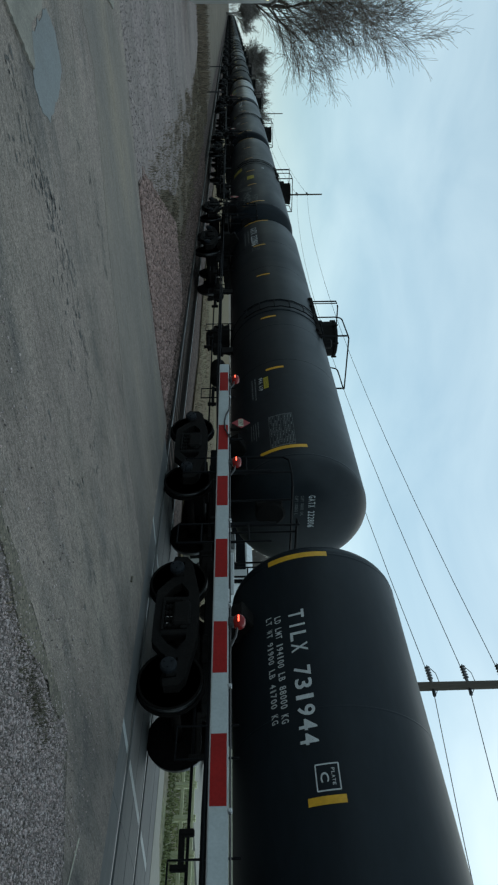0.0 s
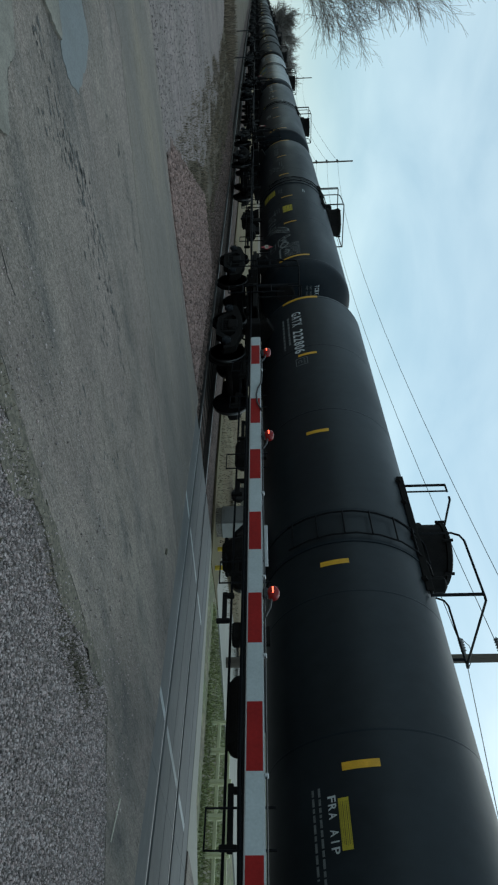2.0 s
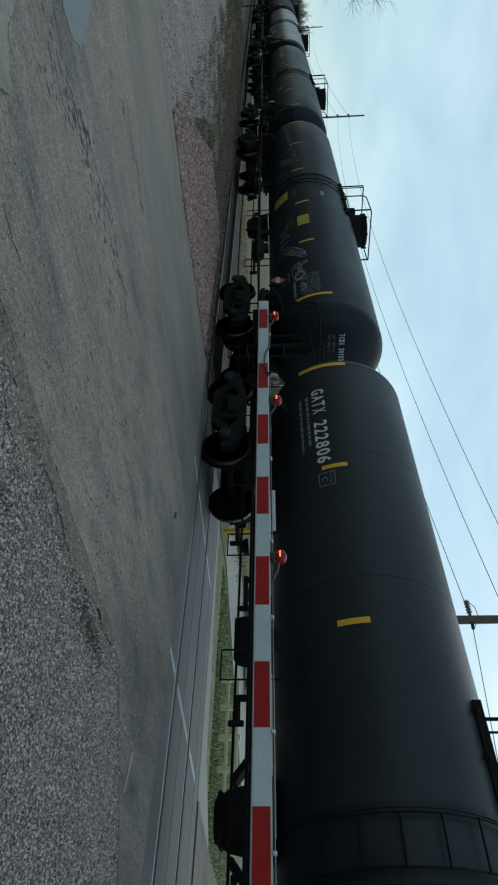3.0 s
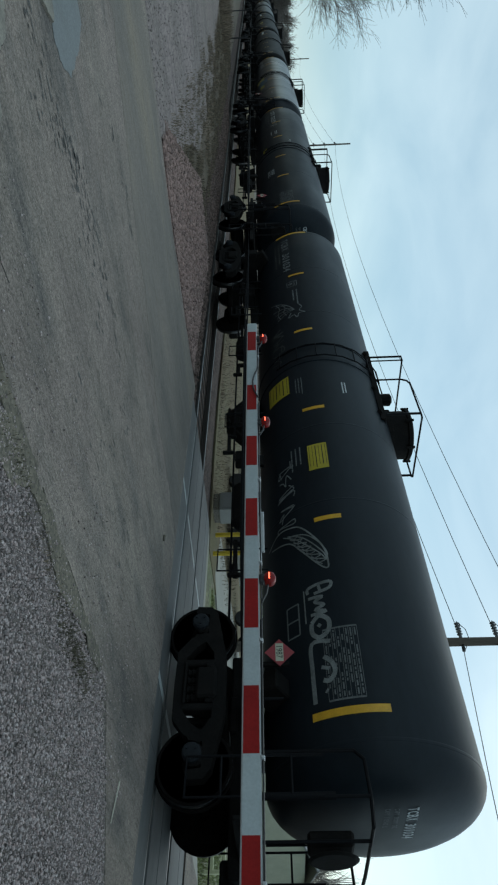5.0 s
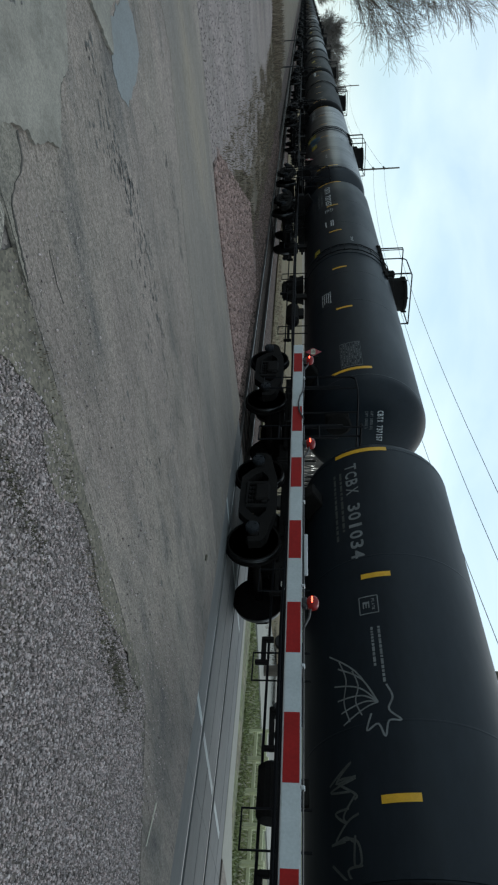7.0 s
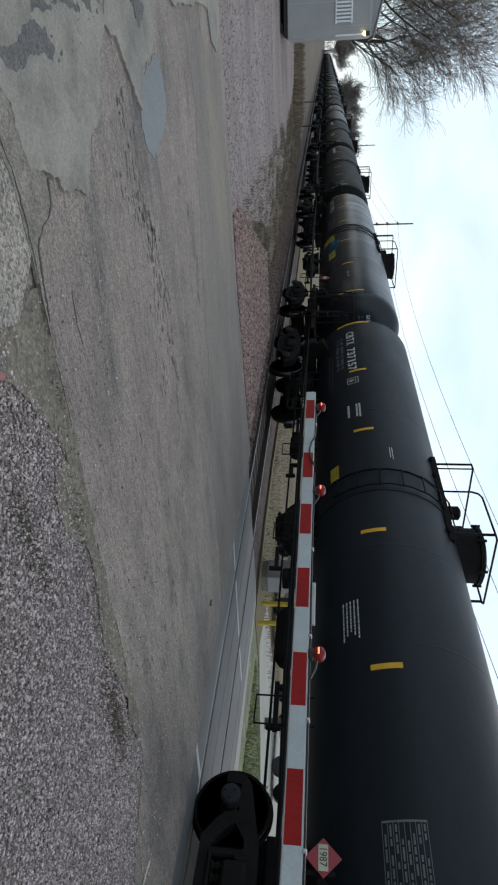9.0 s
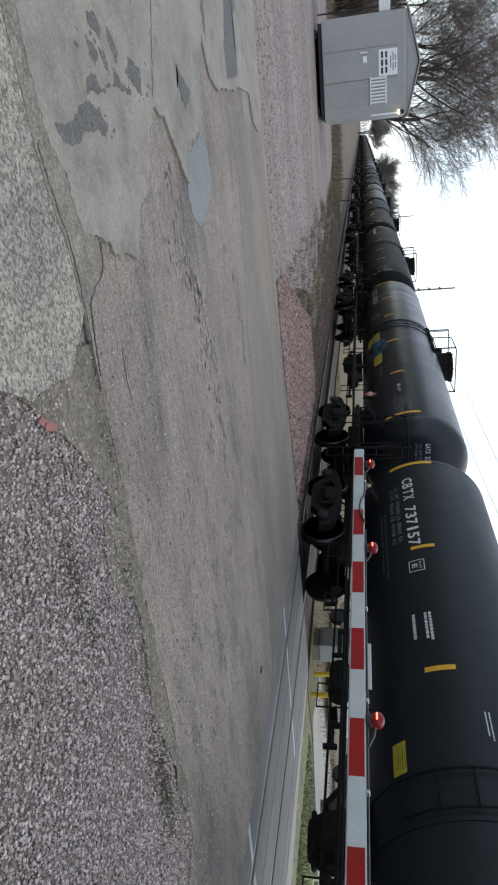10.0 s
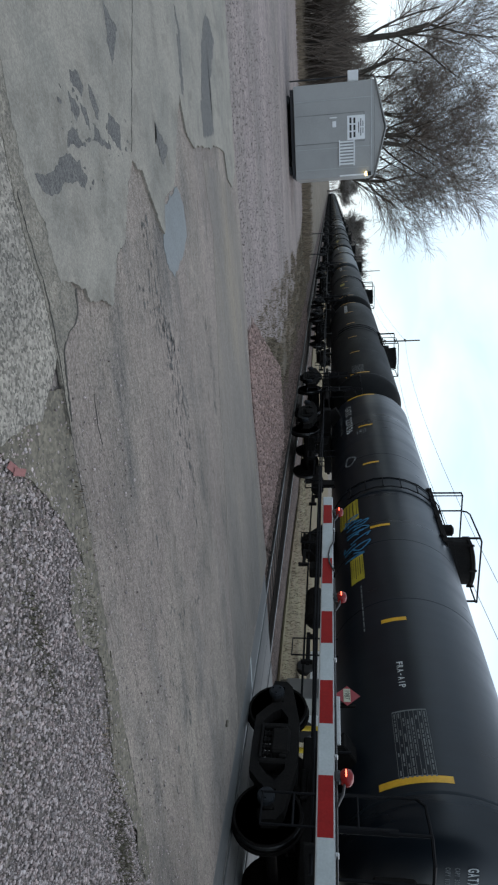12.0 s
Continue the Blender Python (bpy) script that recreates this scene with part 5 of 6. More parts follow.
        lettering(c, "PLATE", box + 0.24, box + 0.05, lo + 7.4, lo + 9, L if k in (1, 4) else D, "plate_word")
        # the number repeated small on the leading head
        words = {1: "TILX 731944", 2: "GATX 222806", 3: "TCBX 301034", 4: "CBTX 737157", 5: "GATX 227036"}[k]
        zh = {1: 0.1, 2: 0.12, 3: 0.25, 4: 0.22, 5: 0.22}[k]
        head_lettering(c, words, -0.74, 0.04, zh, zh + 0.13, L, "head_number")
        head_lettering(c, "CAPY 30000 GAL", -0.74, -0.27, zh - 0.15, zh - 0.09, D, "head_capacity")
        head_lettering(c, "CAPY 113562 L", -0.74, -0.30, zh - 0.26, zh - 0.20, D, "head_capacity")


mark_cars()
# the tape sits a little differently on each car
for k, shifts in {1: {4.85: 4.12}, 2: {1.85: 1.90, -7.60: -7.51}, 3: {-7.60: -7.42, 1.85: 1.74, 4.85: 4.82}, 4: {-7.60: -7.47, -1.35: -1.52, 1.85: 1.78, 4.85: 4.66}, 5: {-4.28: -4.47, -1.35: -1.27, 1.85: 2.06}}.items():
    for o in CARS[k].children:
        if o.name.startswith("tape_mark"):
            y = sum(v.co.y for v in o.data.vertices) / len(o.data.vertices)
            for was, now in shifts.items():
                if abs(y - was) < 0.02:
                    o.location.y += now - was
# ladders and top gear stand differently on two of the cars
for k, names, shift in ((2, ("side_ladder", "jacket_band"), -1.3), (4, ("side_ladder", "jacket_band"), -0.75), (2, ("top_platform", "ladder_post"), -0.38), (2, ("guard_rail", "cross_rail"), -0.62),
                        (2, ("valve_housing", "lid_bolt"), 0.58), (2, ("top_valve",), -1.25)):
    for o in CARS[k].children:
        if o.name.split(".")[0] in names:
            o.location.y += shift


# ---- crossing gate ----
def make_gate():
    gate = thing("crossing_gate", "lowered red and white striped crossing gate arm with red lamps", "crossing gate")
    ax, tip, butt = 3.53, 6.64, -2.2
    stripe = 0.41
    edges = [tip, 6.44, 6.02, 5.33, 4.90]
    while edges[-1] > butt:
        edges.append(edges[-1] - stripe)
    for i, (a, b) in enumerate(zip(edges, edges[1:])):
        hh = 0.047
        bm = new_bm()
        block(bm, (ax, (a + b) / 2, 1.285), (0.03, a - b, 2 * hh))
        part("arm_stripe", bm, M["arm_red"] if i % 2 else M["arm_white"], gate, "red band" if i % 2 else "white band")
    for s in (-1, 1):
        bm = new_bm()
        rod(bm, (ax - 0.004, tip, 1.285 + s * 0.049), (ax - 0.004, butt, 1.285 + s * 0.049), 0.008, 6)
        part("edge_trim", bm, M["alu"], gate, "pale aluminium edge")
    bm = new_bm()
    pipe(bm, [(ax, 6.15, 1.352), (ax, 5.8, 1.352), (ax - 0.03, 5.60, 1.345), (ax - 0.04, 5.48, 1.312), (ax - 0.04, 5.36, 1.296), (ax - 0.04, 5.22, 1.305), (ax - 0.03, 5.08, 1.35)], 0.009, 5)
    pipe(bm, [(ax, 5.0, 1.352), (ax, 4.0, 1.350), (ax, 3.0, 1.353), (ax, 0.5, 1.350), (ax, -2.0, 1.352)], 0.006, 5)
    part("lamp_cable", bm, M["cable"], gate, "black lamp cable")
    for yy in (5.9, 4.7, 3.9, 3.0, 2.35, 1.6, 1.0):
        bm = new_bm()
        block(bm, (ax, yy, 1.350), (0.04, 0.02, 0.026), 0.005)
        part("cable_clip", bm, M["alu"], gate)
    for yy in (6.29, 4.71, 2.85):
        bm = new_bm()
        block(bm, (ax, yy, 1.36), (0.05, 0.08, 0.04), 0.01)
        rod(bm, (ax, yy, 1.36), (ax, yy, 1.40), 0.03, 10)
        lamp = part("lamp", bm, M["cable"], gate, "red gate lamp")
        bm = new_bm()
        lathe(bm, [(-0.045, 0.020), (-0.038, 0.038), (-0.015, 0.045), (0.015, 0.045), (0.038, 0.038), (0.045, 0.020)], "x", 18, (ax, yy, 1.415))
        part("lens", bm, M["lens_on"], lamp, "round red lens", True)
        bm = new_bm()
        block(bm, (ax - 0.044, yy, 1.412), (0.010, 0.056, 0.010), 0.004)
        part("light_source", bm, M["glow"], lamp, "glowing red light")
        bm = new_bm()
        pipe(bm, [(ax, yy - 0.05, 1.40), (ax, yy - 0.12, 1.39), (ax, yy - 0.2, 1.355)], 0.009, 5)
        part("lamp_lead", bm, M["cable"], lamp)
    bm = new_bm()
    block(bm, (ax + 0.02, 3.33, 1.365), (0.02, 0.42, 0.035), 0.004)
    part("conduit", bm, M["alu"], gate, "pale conduit")
    bm = new_bm()
    for yy in (0.72, 0.66):
        block(bm, (ax, yy, 1.30), (0.045, 0.02, 0.125), 0.004)
    part("arm_clamp", bm, M["cable"], gate)
    bm = new_bm()
    block(bm, (ax, butt - 0.15, 1.30), (0.08, 0.6, 0.18), 0.01)
    block(bm, (ax, butt - 0.5, 0.95), (0.35, 0.35, 0.95), 0.03)
    rod(bm, (ax, butt - 0.75, -0.1), (ax, butt - 0.75, 3.6), 0.06, 12)
    part("mast", bm, M["alu"], gate, "grey gate mechanism and mast")


make_gate()


# ---- signal hut ----
def make_hut():
    hut = thing("signal_hut", "grey galvanised signal hut with door, vent and white sign", "signal hut", at=(-1.46, 25.0, -0.03))
    hut.rotation_euler.z = radians(-2)
    hut.scale = (1.22, 1.15, 1.08)
    w, d, z0, h, ridge = 2.36, 2.4, 0.22, 2.70, 3.03
    bm = new_bm()
    block(bm, (0, 0, z0 - 0.055), (w - 0.12, d - 0.1, 0.11), 0.01)
    for x in (-0.9, 0.9):
        block(bm, (x, 0, 0.03), (0.2, d - 0.3, 0.10), 0.01)
    part("base_frame", bm, M["hut_dark"], hut)
    bm = new_bm()
    block(bm, (0, 0, z0 + (h - z0) / 2), (w, d, h - z0), 0.012)
    part("wall", bm, M["hut"], hut)
    for s in (-1, 1):
        bm = new_bm()
        f = [bm.verts.new(p) for p in ((-w / 2, s * d / 2, h), (w / 2, s * d / 2, h), (0, s * d / 2, ridge - 0.03))]
        bm.faces.new(f)
        ext = bmesh.ops.extrude_face_region(bm, geom=bm.faces[:])
        bmesh.ops.translate(bm, vec=(0, -s * 0.05, 0), verts=[v for v in ext["geom"] if isinstance(v, bmesh.types.BMVert)])
        bmesh.ops.recalc_face_normals(bm, faces=bm.faces)
        part("gable", bm, M["hut"], hut)
        bm = new_bm()
        a = math.degrees(math.atan2(ridge - h, w / 2))
        ln = math.hypot(w / 2 + 0.08, ridge - h)
        block(bm, (s * (w / 4 + 0.02), 0, (h + ridge) / 2 + 0.012), (ln + 0.02, d + 0.14, 0.035), 0.006, pose(0, 0, 0, 0, s * a, 0))
        part("roof_sheet", bm, M["hut"], hut)
    fy = -d / 2
    bm = new_bm()
    block(bm, (-0.07, fy - 0.012, 1.30), (0.70, 0.024, 2.14), 0.006)
    door = part("door", bm, M["hut"], hut)
    bm = new_bm()
    for x in (-0.07 - 0.36, -0.07 + 0.36):
        block(bm, (x, fy - 0.004, 1.30), (0.012, 0.008, 2.18))
    block(bm, (-0.07, fy - 0.004, 2.385), (0.73, 0.008, 0.012))
    part("door_gap", bm, M["roof"], hut)
    bm = new_bm()
    block(bm, (-0.17, fy - 0.035, 1.46), (0.15, 0.03, 0.12), 0.008)
    rod(bm, (-0.33, fy - 0.05, 1.32), (-0.33, fy - 0.05, 1.54), 0.015)
    part("latch", bm, M["white"], door, "pale latch plate")
    bm = new_bm()
    vx, vz = 0.57, 1.84
    for k in range(8):
        block(bm, (vx - 0.28 + k * 0.080, fy - 0.02, vz), (0.04, 0.04, 0.42), 0.004)
    for zz in (-0.225, 0.225):
        block(bm, (vx, fy - 0.02, vz + zz), (0.66, 0.045, 0.035), 0.004)
    part("vent", bm, M["white"], hut, "pale louvred vent")
    bm = new_bm()
    block(bm, (-0.05, fy - 0.03, 2.13), (0.60, 0.01, 0.54))
    sign = part("sign", bm, M["white"], hut, "white lettered notice board")
    bm = new_bm()
    rnd = random.Random(5)
    for z, wd, tall, words in ((2.34, 0.34, 0.022, 2), (2.275, 0.46, 0.022, 2), (2.21, 0.30, 0.022, 1), (2.08, 0.52, 0.060, 3), (1.96, 0.54, 0.060, 3)):
        for k in range(words):
            block(bm, (-0.05 - wd / 2 + wd * (k + 0.5) / words, fy - 0.037, z), (wd / words - 0.035, 0.004, tall))
    part("sign_text", bm, M["cable"], sign)
    bm = new_bm()
    block(bm, (-1.34, fy + 0.30, 2.05), (0.26, 0.26, 0.32), 0.01)
    part("side_box", bm, M["white"], hut, "white meter box")
    bm = new_bm()
    block(bm, (-1.36, fy + 0.35, 1.0), (0.035, 0.04, 1.8), 0.008)
    part("conduit", bm, M["hut_dark"], hut)
    bm = new_bm()
    block(bm, (1.15, fy - 0.03, 2.02), (0.04, 0.05, 0.82), 0.006)
    part("conduit", bm, M["white"], hut)
    bm = new_bm()
    for x in (-0.78, 0.42, 0.95):
        block(bm, (x, fy - 0.004, 1.45), (0.012, 0.010, 2.42))
    block(bm, (0, fy - 0.006, 2.60), (2.36, 0.012, 0.03))
    part("wall_seam", bm, M["alu"], hut)
    bm = new_bm()
    block(bm, (1.14, fy - 0.05, 2.52), (0.10, 0.08, 0.14), 0.01)
    fix = part("lamp", bm, M["hut_dark"], hut, "small lit door lamp")
    bm = new_bm()
    lathe(bm, [(2.40, 0.02), (2.42, 0.05), (2.46, 0.055)], "z", 10, (1.14, fy - 0.06, 0))
    part("bulb", bm, M["lamp"], fix, "warm glowing bulb")


make_hut()


# ---- loose stones, weeds and litter ----
ICO = bmesh.new()
bmesh.ops.create_icosphere(ICO, subdivisions=1, radius=1.0)
ICO_V = np.array([v.co[:] for v in ICO.verts])
ICO_F = np.array([[v.index for v in f.verts] for f in ICO.faces])
ICO.free()


def many(name, verts, faces, mat, label, category, kind="stuff"):
    me = bpy.data.meshes.new(name)
    me.from_pydata(verts.tolist(), [], faces.tolist())
    me.materials.append(mat)
    return tagged(new(name, me), label, category, kind=kind)


def stones(name, places, z, small, large, mat, label, seed):
    """Angular stones of uneven size and turn, half sunk, at the places."""
    rng = np.random.default_rng(seed)
    n = len(places)
    size = small + (large - small) * rng.random(n) ** 2.2
    v = ICO_V[None] * (1 + 0.35 * (rng.random((n, len(ICO_V), 1)) - 0.5))
    v = v * (0.65 + 0.7 * rng.random((n, 1, 3))) * size[:, None, None]
    a = rng.random(n) * 2 * np.pi
    c, s = np.cos(a)[:, None], np.sin(a)[:, None]
    x, y = v[..., 0] * c - v[..., 1] * s, v[..., 0] * s + v[..., 1] * c
    v = np.stack([x + places[:, :1], y + places[:, 1:2], v[..., 2] * 0.8 + np.reshape(z, (-1, 1)) + rng.random((n, 1)) * 0.012], -1)
    f = ICO_F[None] + (np.arange(n) * len(ICO_V))[:, None, None]
    return many(name, v.reshape(-1, 3), f.reshape(-1, 3), mat, label, "gravel")


def blades(name, places, z, low, high, lean, mat, label, seed, width=0.006):
    """Thin blades, each a narrow folded strip of its own."""
    rng = np.random.default_rng(seed)
    n = len(places)
    h = low + (high - low) * rng.random(n)
    a, tilt = rng.random(n) * 2 * np.pi, lean * rng.random(n)
    dx, dy = np.cos(a), np.sin(a)
    w = width * (0.5 + rng.random(n))
    base = np.stack([places[:, 0], places[:, 1], np.full(n, z)], -1)
    side = np.stack([-dy * w, dx * w, np.zeros(n)], -1)
    thick = np.stack([dx * w * 0.6, dy * w * 0.6, np.zeros(n)], -1)
    tip = base + np.stack([dx * h * tilt, dy * h * tilt, h], -1)
    v = np.stack([base - side, base + side, base + thick, tip], 1).reshape(-1, 3)
    k = (np.arange(n) * 4)[:, None, None]
    f = (np.array([[0, 1, 3], [1, 2, 3], [2, 0, 3]])[None] + k).reshape(-1, 3)
    return many(name, v, f, mat, label, "grass")


def scatter():
    rng = np.random.default_rng(7)
    p = np.stack([0.6 + 5.3 * rng.random(72000), 0.7 + 2.15 * rng.random(72000)], -1)
    edge = 2.92 - 1.1 * np.maximum(0, p[:, 0] - 4.75) + 0.10 * np.sin(p[:, 0] * 2.3) * np.sin(p[:, 0] * 5.1 + 1) + 0.05 * np.sin(p[:, 0] * 11 + 2) * np.sin(p[:, 0] * 27)
    soft = rng.random(len(p)) ** 2 * 0.38
    p = p[(p[:, 1] < edge - soft) & (p[:, 0] > 0.92 - 0.25 * (2.6 - p[:, 1]) + soft * 2)]
    muddy = (p[:, 0] < 1.72) & (p[:, 1] > 2.46 + 0.42 * np.maximum(0, p[:, 0] - 1.1))
    p = p[~muddy | (rng.random(len(p)) < 0.1)]
    fringe = (p[:, 1] > 2.70 + 0.08 * np.sin(p[:, 0] * 3.7)) & (p[:, 0] < 4.5)
    p = p[~fringe | (rng.random(len(p)) < 0.3)]
    stones("gravel_stones", p, -0.006, 0.0035, 0.0112, M["stone"], "loose grey and mauve crushed stones on the shoulder", 8)
    p = np.stack([0.9 + 5 * rng.random(2600), 2.3 + 1.5 * rng.random(2600) ** 2.2], -1)
    stones("road_grit", p, 0.0, 0.003, 0.010, M["stone"], "scattered grit on the asphalt edge", 9)
    p = np.stack([2.3 + 4.3 * rng.random(15500), 9.9 + 6 * rng.random(15500) ** 1.4], -1)
    p = p[(p[:, 0] > 2.2 + 0.45 * np.maximum(0, p[:, 1] - 10.8)) & (p[:, 1] > 10.15 + 0.12 * np.maximum(0, p[:, 0] - 3.5))]
    stones("ballast_stones", p, -0.02, 0.014, 0.045, M["ballast"], "loose pink granite ballast stones", 10)
    p = np.stack([5.4 + 2.15 * rng.random(9000), 10.4 + 26 * rng.random(9000) ** 1.5], -1)
    stones("track_ballast", p, -0.105, 0.018, 0.045, M["ballast_dark"], "brown crushed ballast beside the rails", 11)
    p = np.stack([-3 + 5.2 * rng.random(7000), 10.2 + 10 * rng.random(7000) ** 1.5], -1)
    stones("lot_stones", p, -0.036, 0.006, 0.02, M["lot_stone"], "small stones strewn over the gravel lot", 12)
    # weeds
    centre = np.stack([2.3 + 3.3 * rng.random(420), 11.5 + 30 * rng.random(420) ** 1.2], -1)
    p = centre[rng.integers(0, 420, 24000)] + rng.normal(size=(24000, 2)) * (0.12, 0.35)
    p = p[(p[:, 0] < 5.7) & ((p[:, 1] > 15) | (p[:, 0] < 2.4 + 0.45 * (p[:, 1] - 10.5)))]
    blades("dry_weeds", p, -0.05, 0.03, 0.10, 0.8, M["dry_grass"], "short dead weeds between lot and track", 13, 0.008)
    blades("green_weeds", p[::2] + 0.05, -0.05, 0.03, 0.08, 0.8, M["moss"], "short green weeds between lot and track", 14, 0.009)
    p = np.stack([-40 + 44 * rng.random(30000), 33 + 9 * rng.random(30000)], -1)
    blades("tall_dry_grass", p, -0.1, 0.1, 0.5, 0.5, M["dry_grass"], "tall dead grass at the edge of the lot", 15, 0.02)
    p = np.stack([12.2 + 5 * rng.random(11000) ** 1.3, 3.6 + 6.0 * rng.random(11000)], -1)
    p = p[(p[:, 1] < 9.7 - 0.32 * (p[:, 0] - 13.3)) & (p[:, 1] > 3.3 + 0.9 * np.maximum(0, 13 - p[:, 0]))]
    blades("verge_grass", p, -0.07, 0.03, 0.09, 0.8, M["grass"], "short green grass beyond the track", 16, 0.012)
    p = np.stack([11.1 + 9 * rng.random(9000) ** 1.3, 11.5 + 20 * rng.random(9000)], -1)
    blades("dry_verge", p, -0.06, 0.03, 0.16, 0.8, M["dry_grass"], "dead grass beyond the track", 17, 0.01)
    for (x, y, r, n, mat, lo, hi) in ((3.9, 2.52, 0.17, 620, "moss", 0.012, 0.04), (2.2, 2.72, 0.14, 220, "moss", 0.01, 0.03), (3.2, 2.6, 0.2, 160, "dry_grass", 0.01, 0.03), (1.6, 2.85, 0.12, 80, "dry_grass", 0.01, 0.03), (1.88, 2.18, 0.10, 300, "moss", 0.008, 0.022), (2.2, 2.2, 0.08, 120, "moss", 0.008, 0.02)):
        q = np.stack([x + r * 1.5 * rng.normal(size=n), y + r * 0.4 * rng.normal(size=n)], -1)
        blades("weed_tuft", q, 0.0, lo, hi, 1.0, M[mat], "small weed tuft at the asphalt's edge", int(x * 10), 0.005)
    bm = new_bm()
    rod(bm, (5.76, 2.42, 0.012), (5.68, 2.05, 0.012), 0.009, 6, 0.005)
    solid("stick", bm, M["stick"], "pale bleached stick lying on the asphalt", "stick")
    bm = new_bm()
    for a, c in ((0.0, 0.0), (0.03, 0.025)):
        block(bm, (1.10 + a, 2.27 + c, 0.018 + a * 0.3), (0.075, 0.035, 0.004), 0.001, pose(0, 0, 0, 14, -10, 35 + a * 900))
    solid("paper_scrap", bm, M["leaf_red"], "crumpled faded red paper scrap on gravel", "litter")
    bm = new_bm()
    block(bm, (6.09, 5.63, 0.016), (0.035, 0.10, 0.03), 0.01)
    solid("dark_clod", bm, M["mud"], "dark clod lying on the asphalt", "clod")


scatter()


# ---- trees and brush ----
class Twigs:
    """Collects tapered three- or four-sided limbs into one mesh."""

    def __init__(self):
        self.v, self.f = [], []

    def limb(self, a, b, ra, rb, n=3):
        d = (b - a).normalized()
        u = d.orthogonal().normalized()
        w = d.cross(u)
        k = len(self.v)
        for p, r in ((a, ra), (b, rb)):
            for i in range(n):
                t = 2 * math.pi * i / n
                self.v.append((p + (u * math.cos(t) + w * math.sin(t)) * r)[:])
        for i in range(n):
            self.f.append((k + i, k + (i + 1) % n, k + n + (i + 1) % n, k + n + i))

    def mesh(self, name, mat):
        me = bpy.data.meshes.new(name)
        me.from_pydata(self.v, [], self.f)
        me.materials.append(mat)
        return me


def grow(rnd, wood, fine, p, d, length, r, level, depth, droop, thin=0.007):
    """One limb in bent pieces with side shoots."""
    steps = 4 if level < 2 else 3
    for i in range(steps):
        q = p + d * (length / steps)
        r2 = max(thin, r * (0.80 if level < 2 else 0.7))
        (wood if r > 0.03 else fine).limb(p, q, r, r2, 6 if level == 0 else 4 if r > 0.03 else 3)
        if level < depth and (i > 0 or level > 0):
            for _ in range(2 if level < 1 else rnd.choice((1, 2, 2)) + (1 if level >= 2 else 0)):
                side = Vector((rnd.uniform(-1, 1), rnd.uniform(-1, 1), rnd.uniform(-0.4, 0.7))).normalized()
                nd = (d * 0.85 + side * (0.7 if level < 2 else 0.62)).normalized()
                grow(rnd, wood, fine, q, nd, length * rnd.uniform(0.52, 0.74), r2 * rnd.uniform(0.45, 0.65), level + 1, depth, droop, thin)
        d = (d + Vector((rnd.uniform(-0.2, 0.2), rnd.uniform(-0.2, 0.2), rnd.uniform(-0.12, 0.12) + (0.06 if level < 2 else -droop)))).normalized()
        p, r = q, r2


def bare_tree(seed, height, depth=4, droop=0.05, stems=1, mat="twig", thin=0.007):
    rnd = random.Random(seed)
    tree = thing("bare_tree", "leafless grey-brown tree with dense fine twigs", "tree", "trees round the lot")
    wood, fine = Twigs(), Twigs()
    for _ in range(stems):
        d = Vector((rnd.uniform(-0.3, 0.3), rnd.uniform(-0.3, 0.3), 1)).normalized() if stems > 1 else Vector((0.03, 0.02, 1))
        grow(rnd, wood, fine, Vector((rnd.uniform(-0.3, 0.3) * (stems > 1), rnd.uniform(-0.3, 0.3) * (stems > 1), -0.25)), d, height * 0.52, height * 0.022, 0, depth, droop, thin)
    part("trunk", wood.mesh("trunk", M["bark"] if mat == "twig" else M[mat]), None, tree, "grey bark trunk and limbs")
    part("crown", fine.mesh("crown", M[mat]), None, tree, "bare twigs")
    return tree


def brush(name, places, low, high, mat, label, seed, fork=5):
    """A thicket of upright stems that fork into twigs."""
    rnd = random.Random(seed)
    t = Twigs()
    for x, y, z in places:
        h = rnd.uniform(low, high)
        p = Vector((x, y, z))
        d = Vector((rnd.uniform(-0.25, 0.25), rnd.uniform(-0.25, 0.25), 1)).normalized()
        q = p + d * h * 0.45
        r = h * 0.010
        t.limb(p, q, r, r * 0.7)
        for _ in range(fork):
            e = (d + Vector((rnd.uniform(-0.6, 0.6), rnd.uniform(-0.6, 0.6), 0))).normalized()
            m = p + d * h * rnd.uniform(0.2, 0.45)
            w = m + e * h * rnd.uniform(0.3, 0.6)
            t.limb(m, w, r * 0.6, r * 0.25)
            for _ in range(2):
                g = (e + Vector((rnd.uniform(-0.6, 0.6), rnd.uniform(-0.6, 0.6), 0.1))).normalized()
                b = m.lerp(w, rnd.uniform(0.4, 0.9))
                t.limb(b, b + g * h * rnd.uniform(0.12, 0.28), r * 0.35, r * 0.12)
    return tagged(new(name, t.mesh(name, M[mat])), label, "brush", kind="stuff")


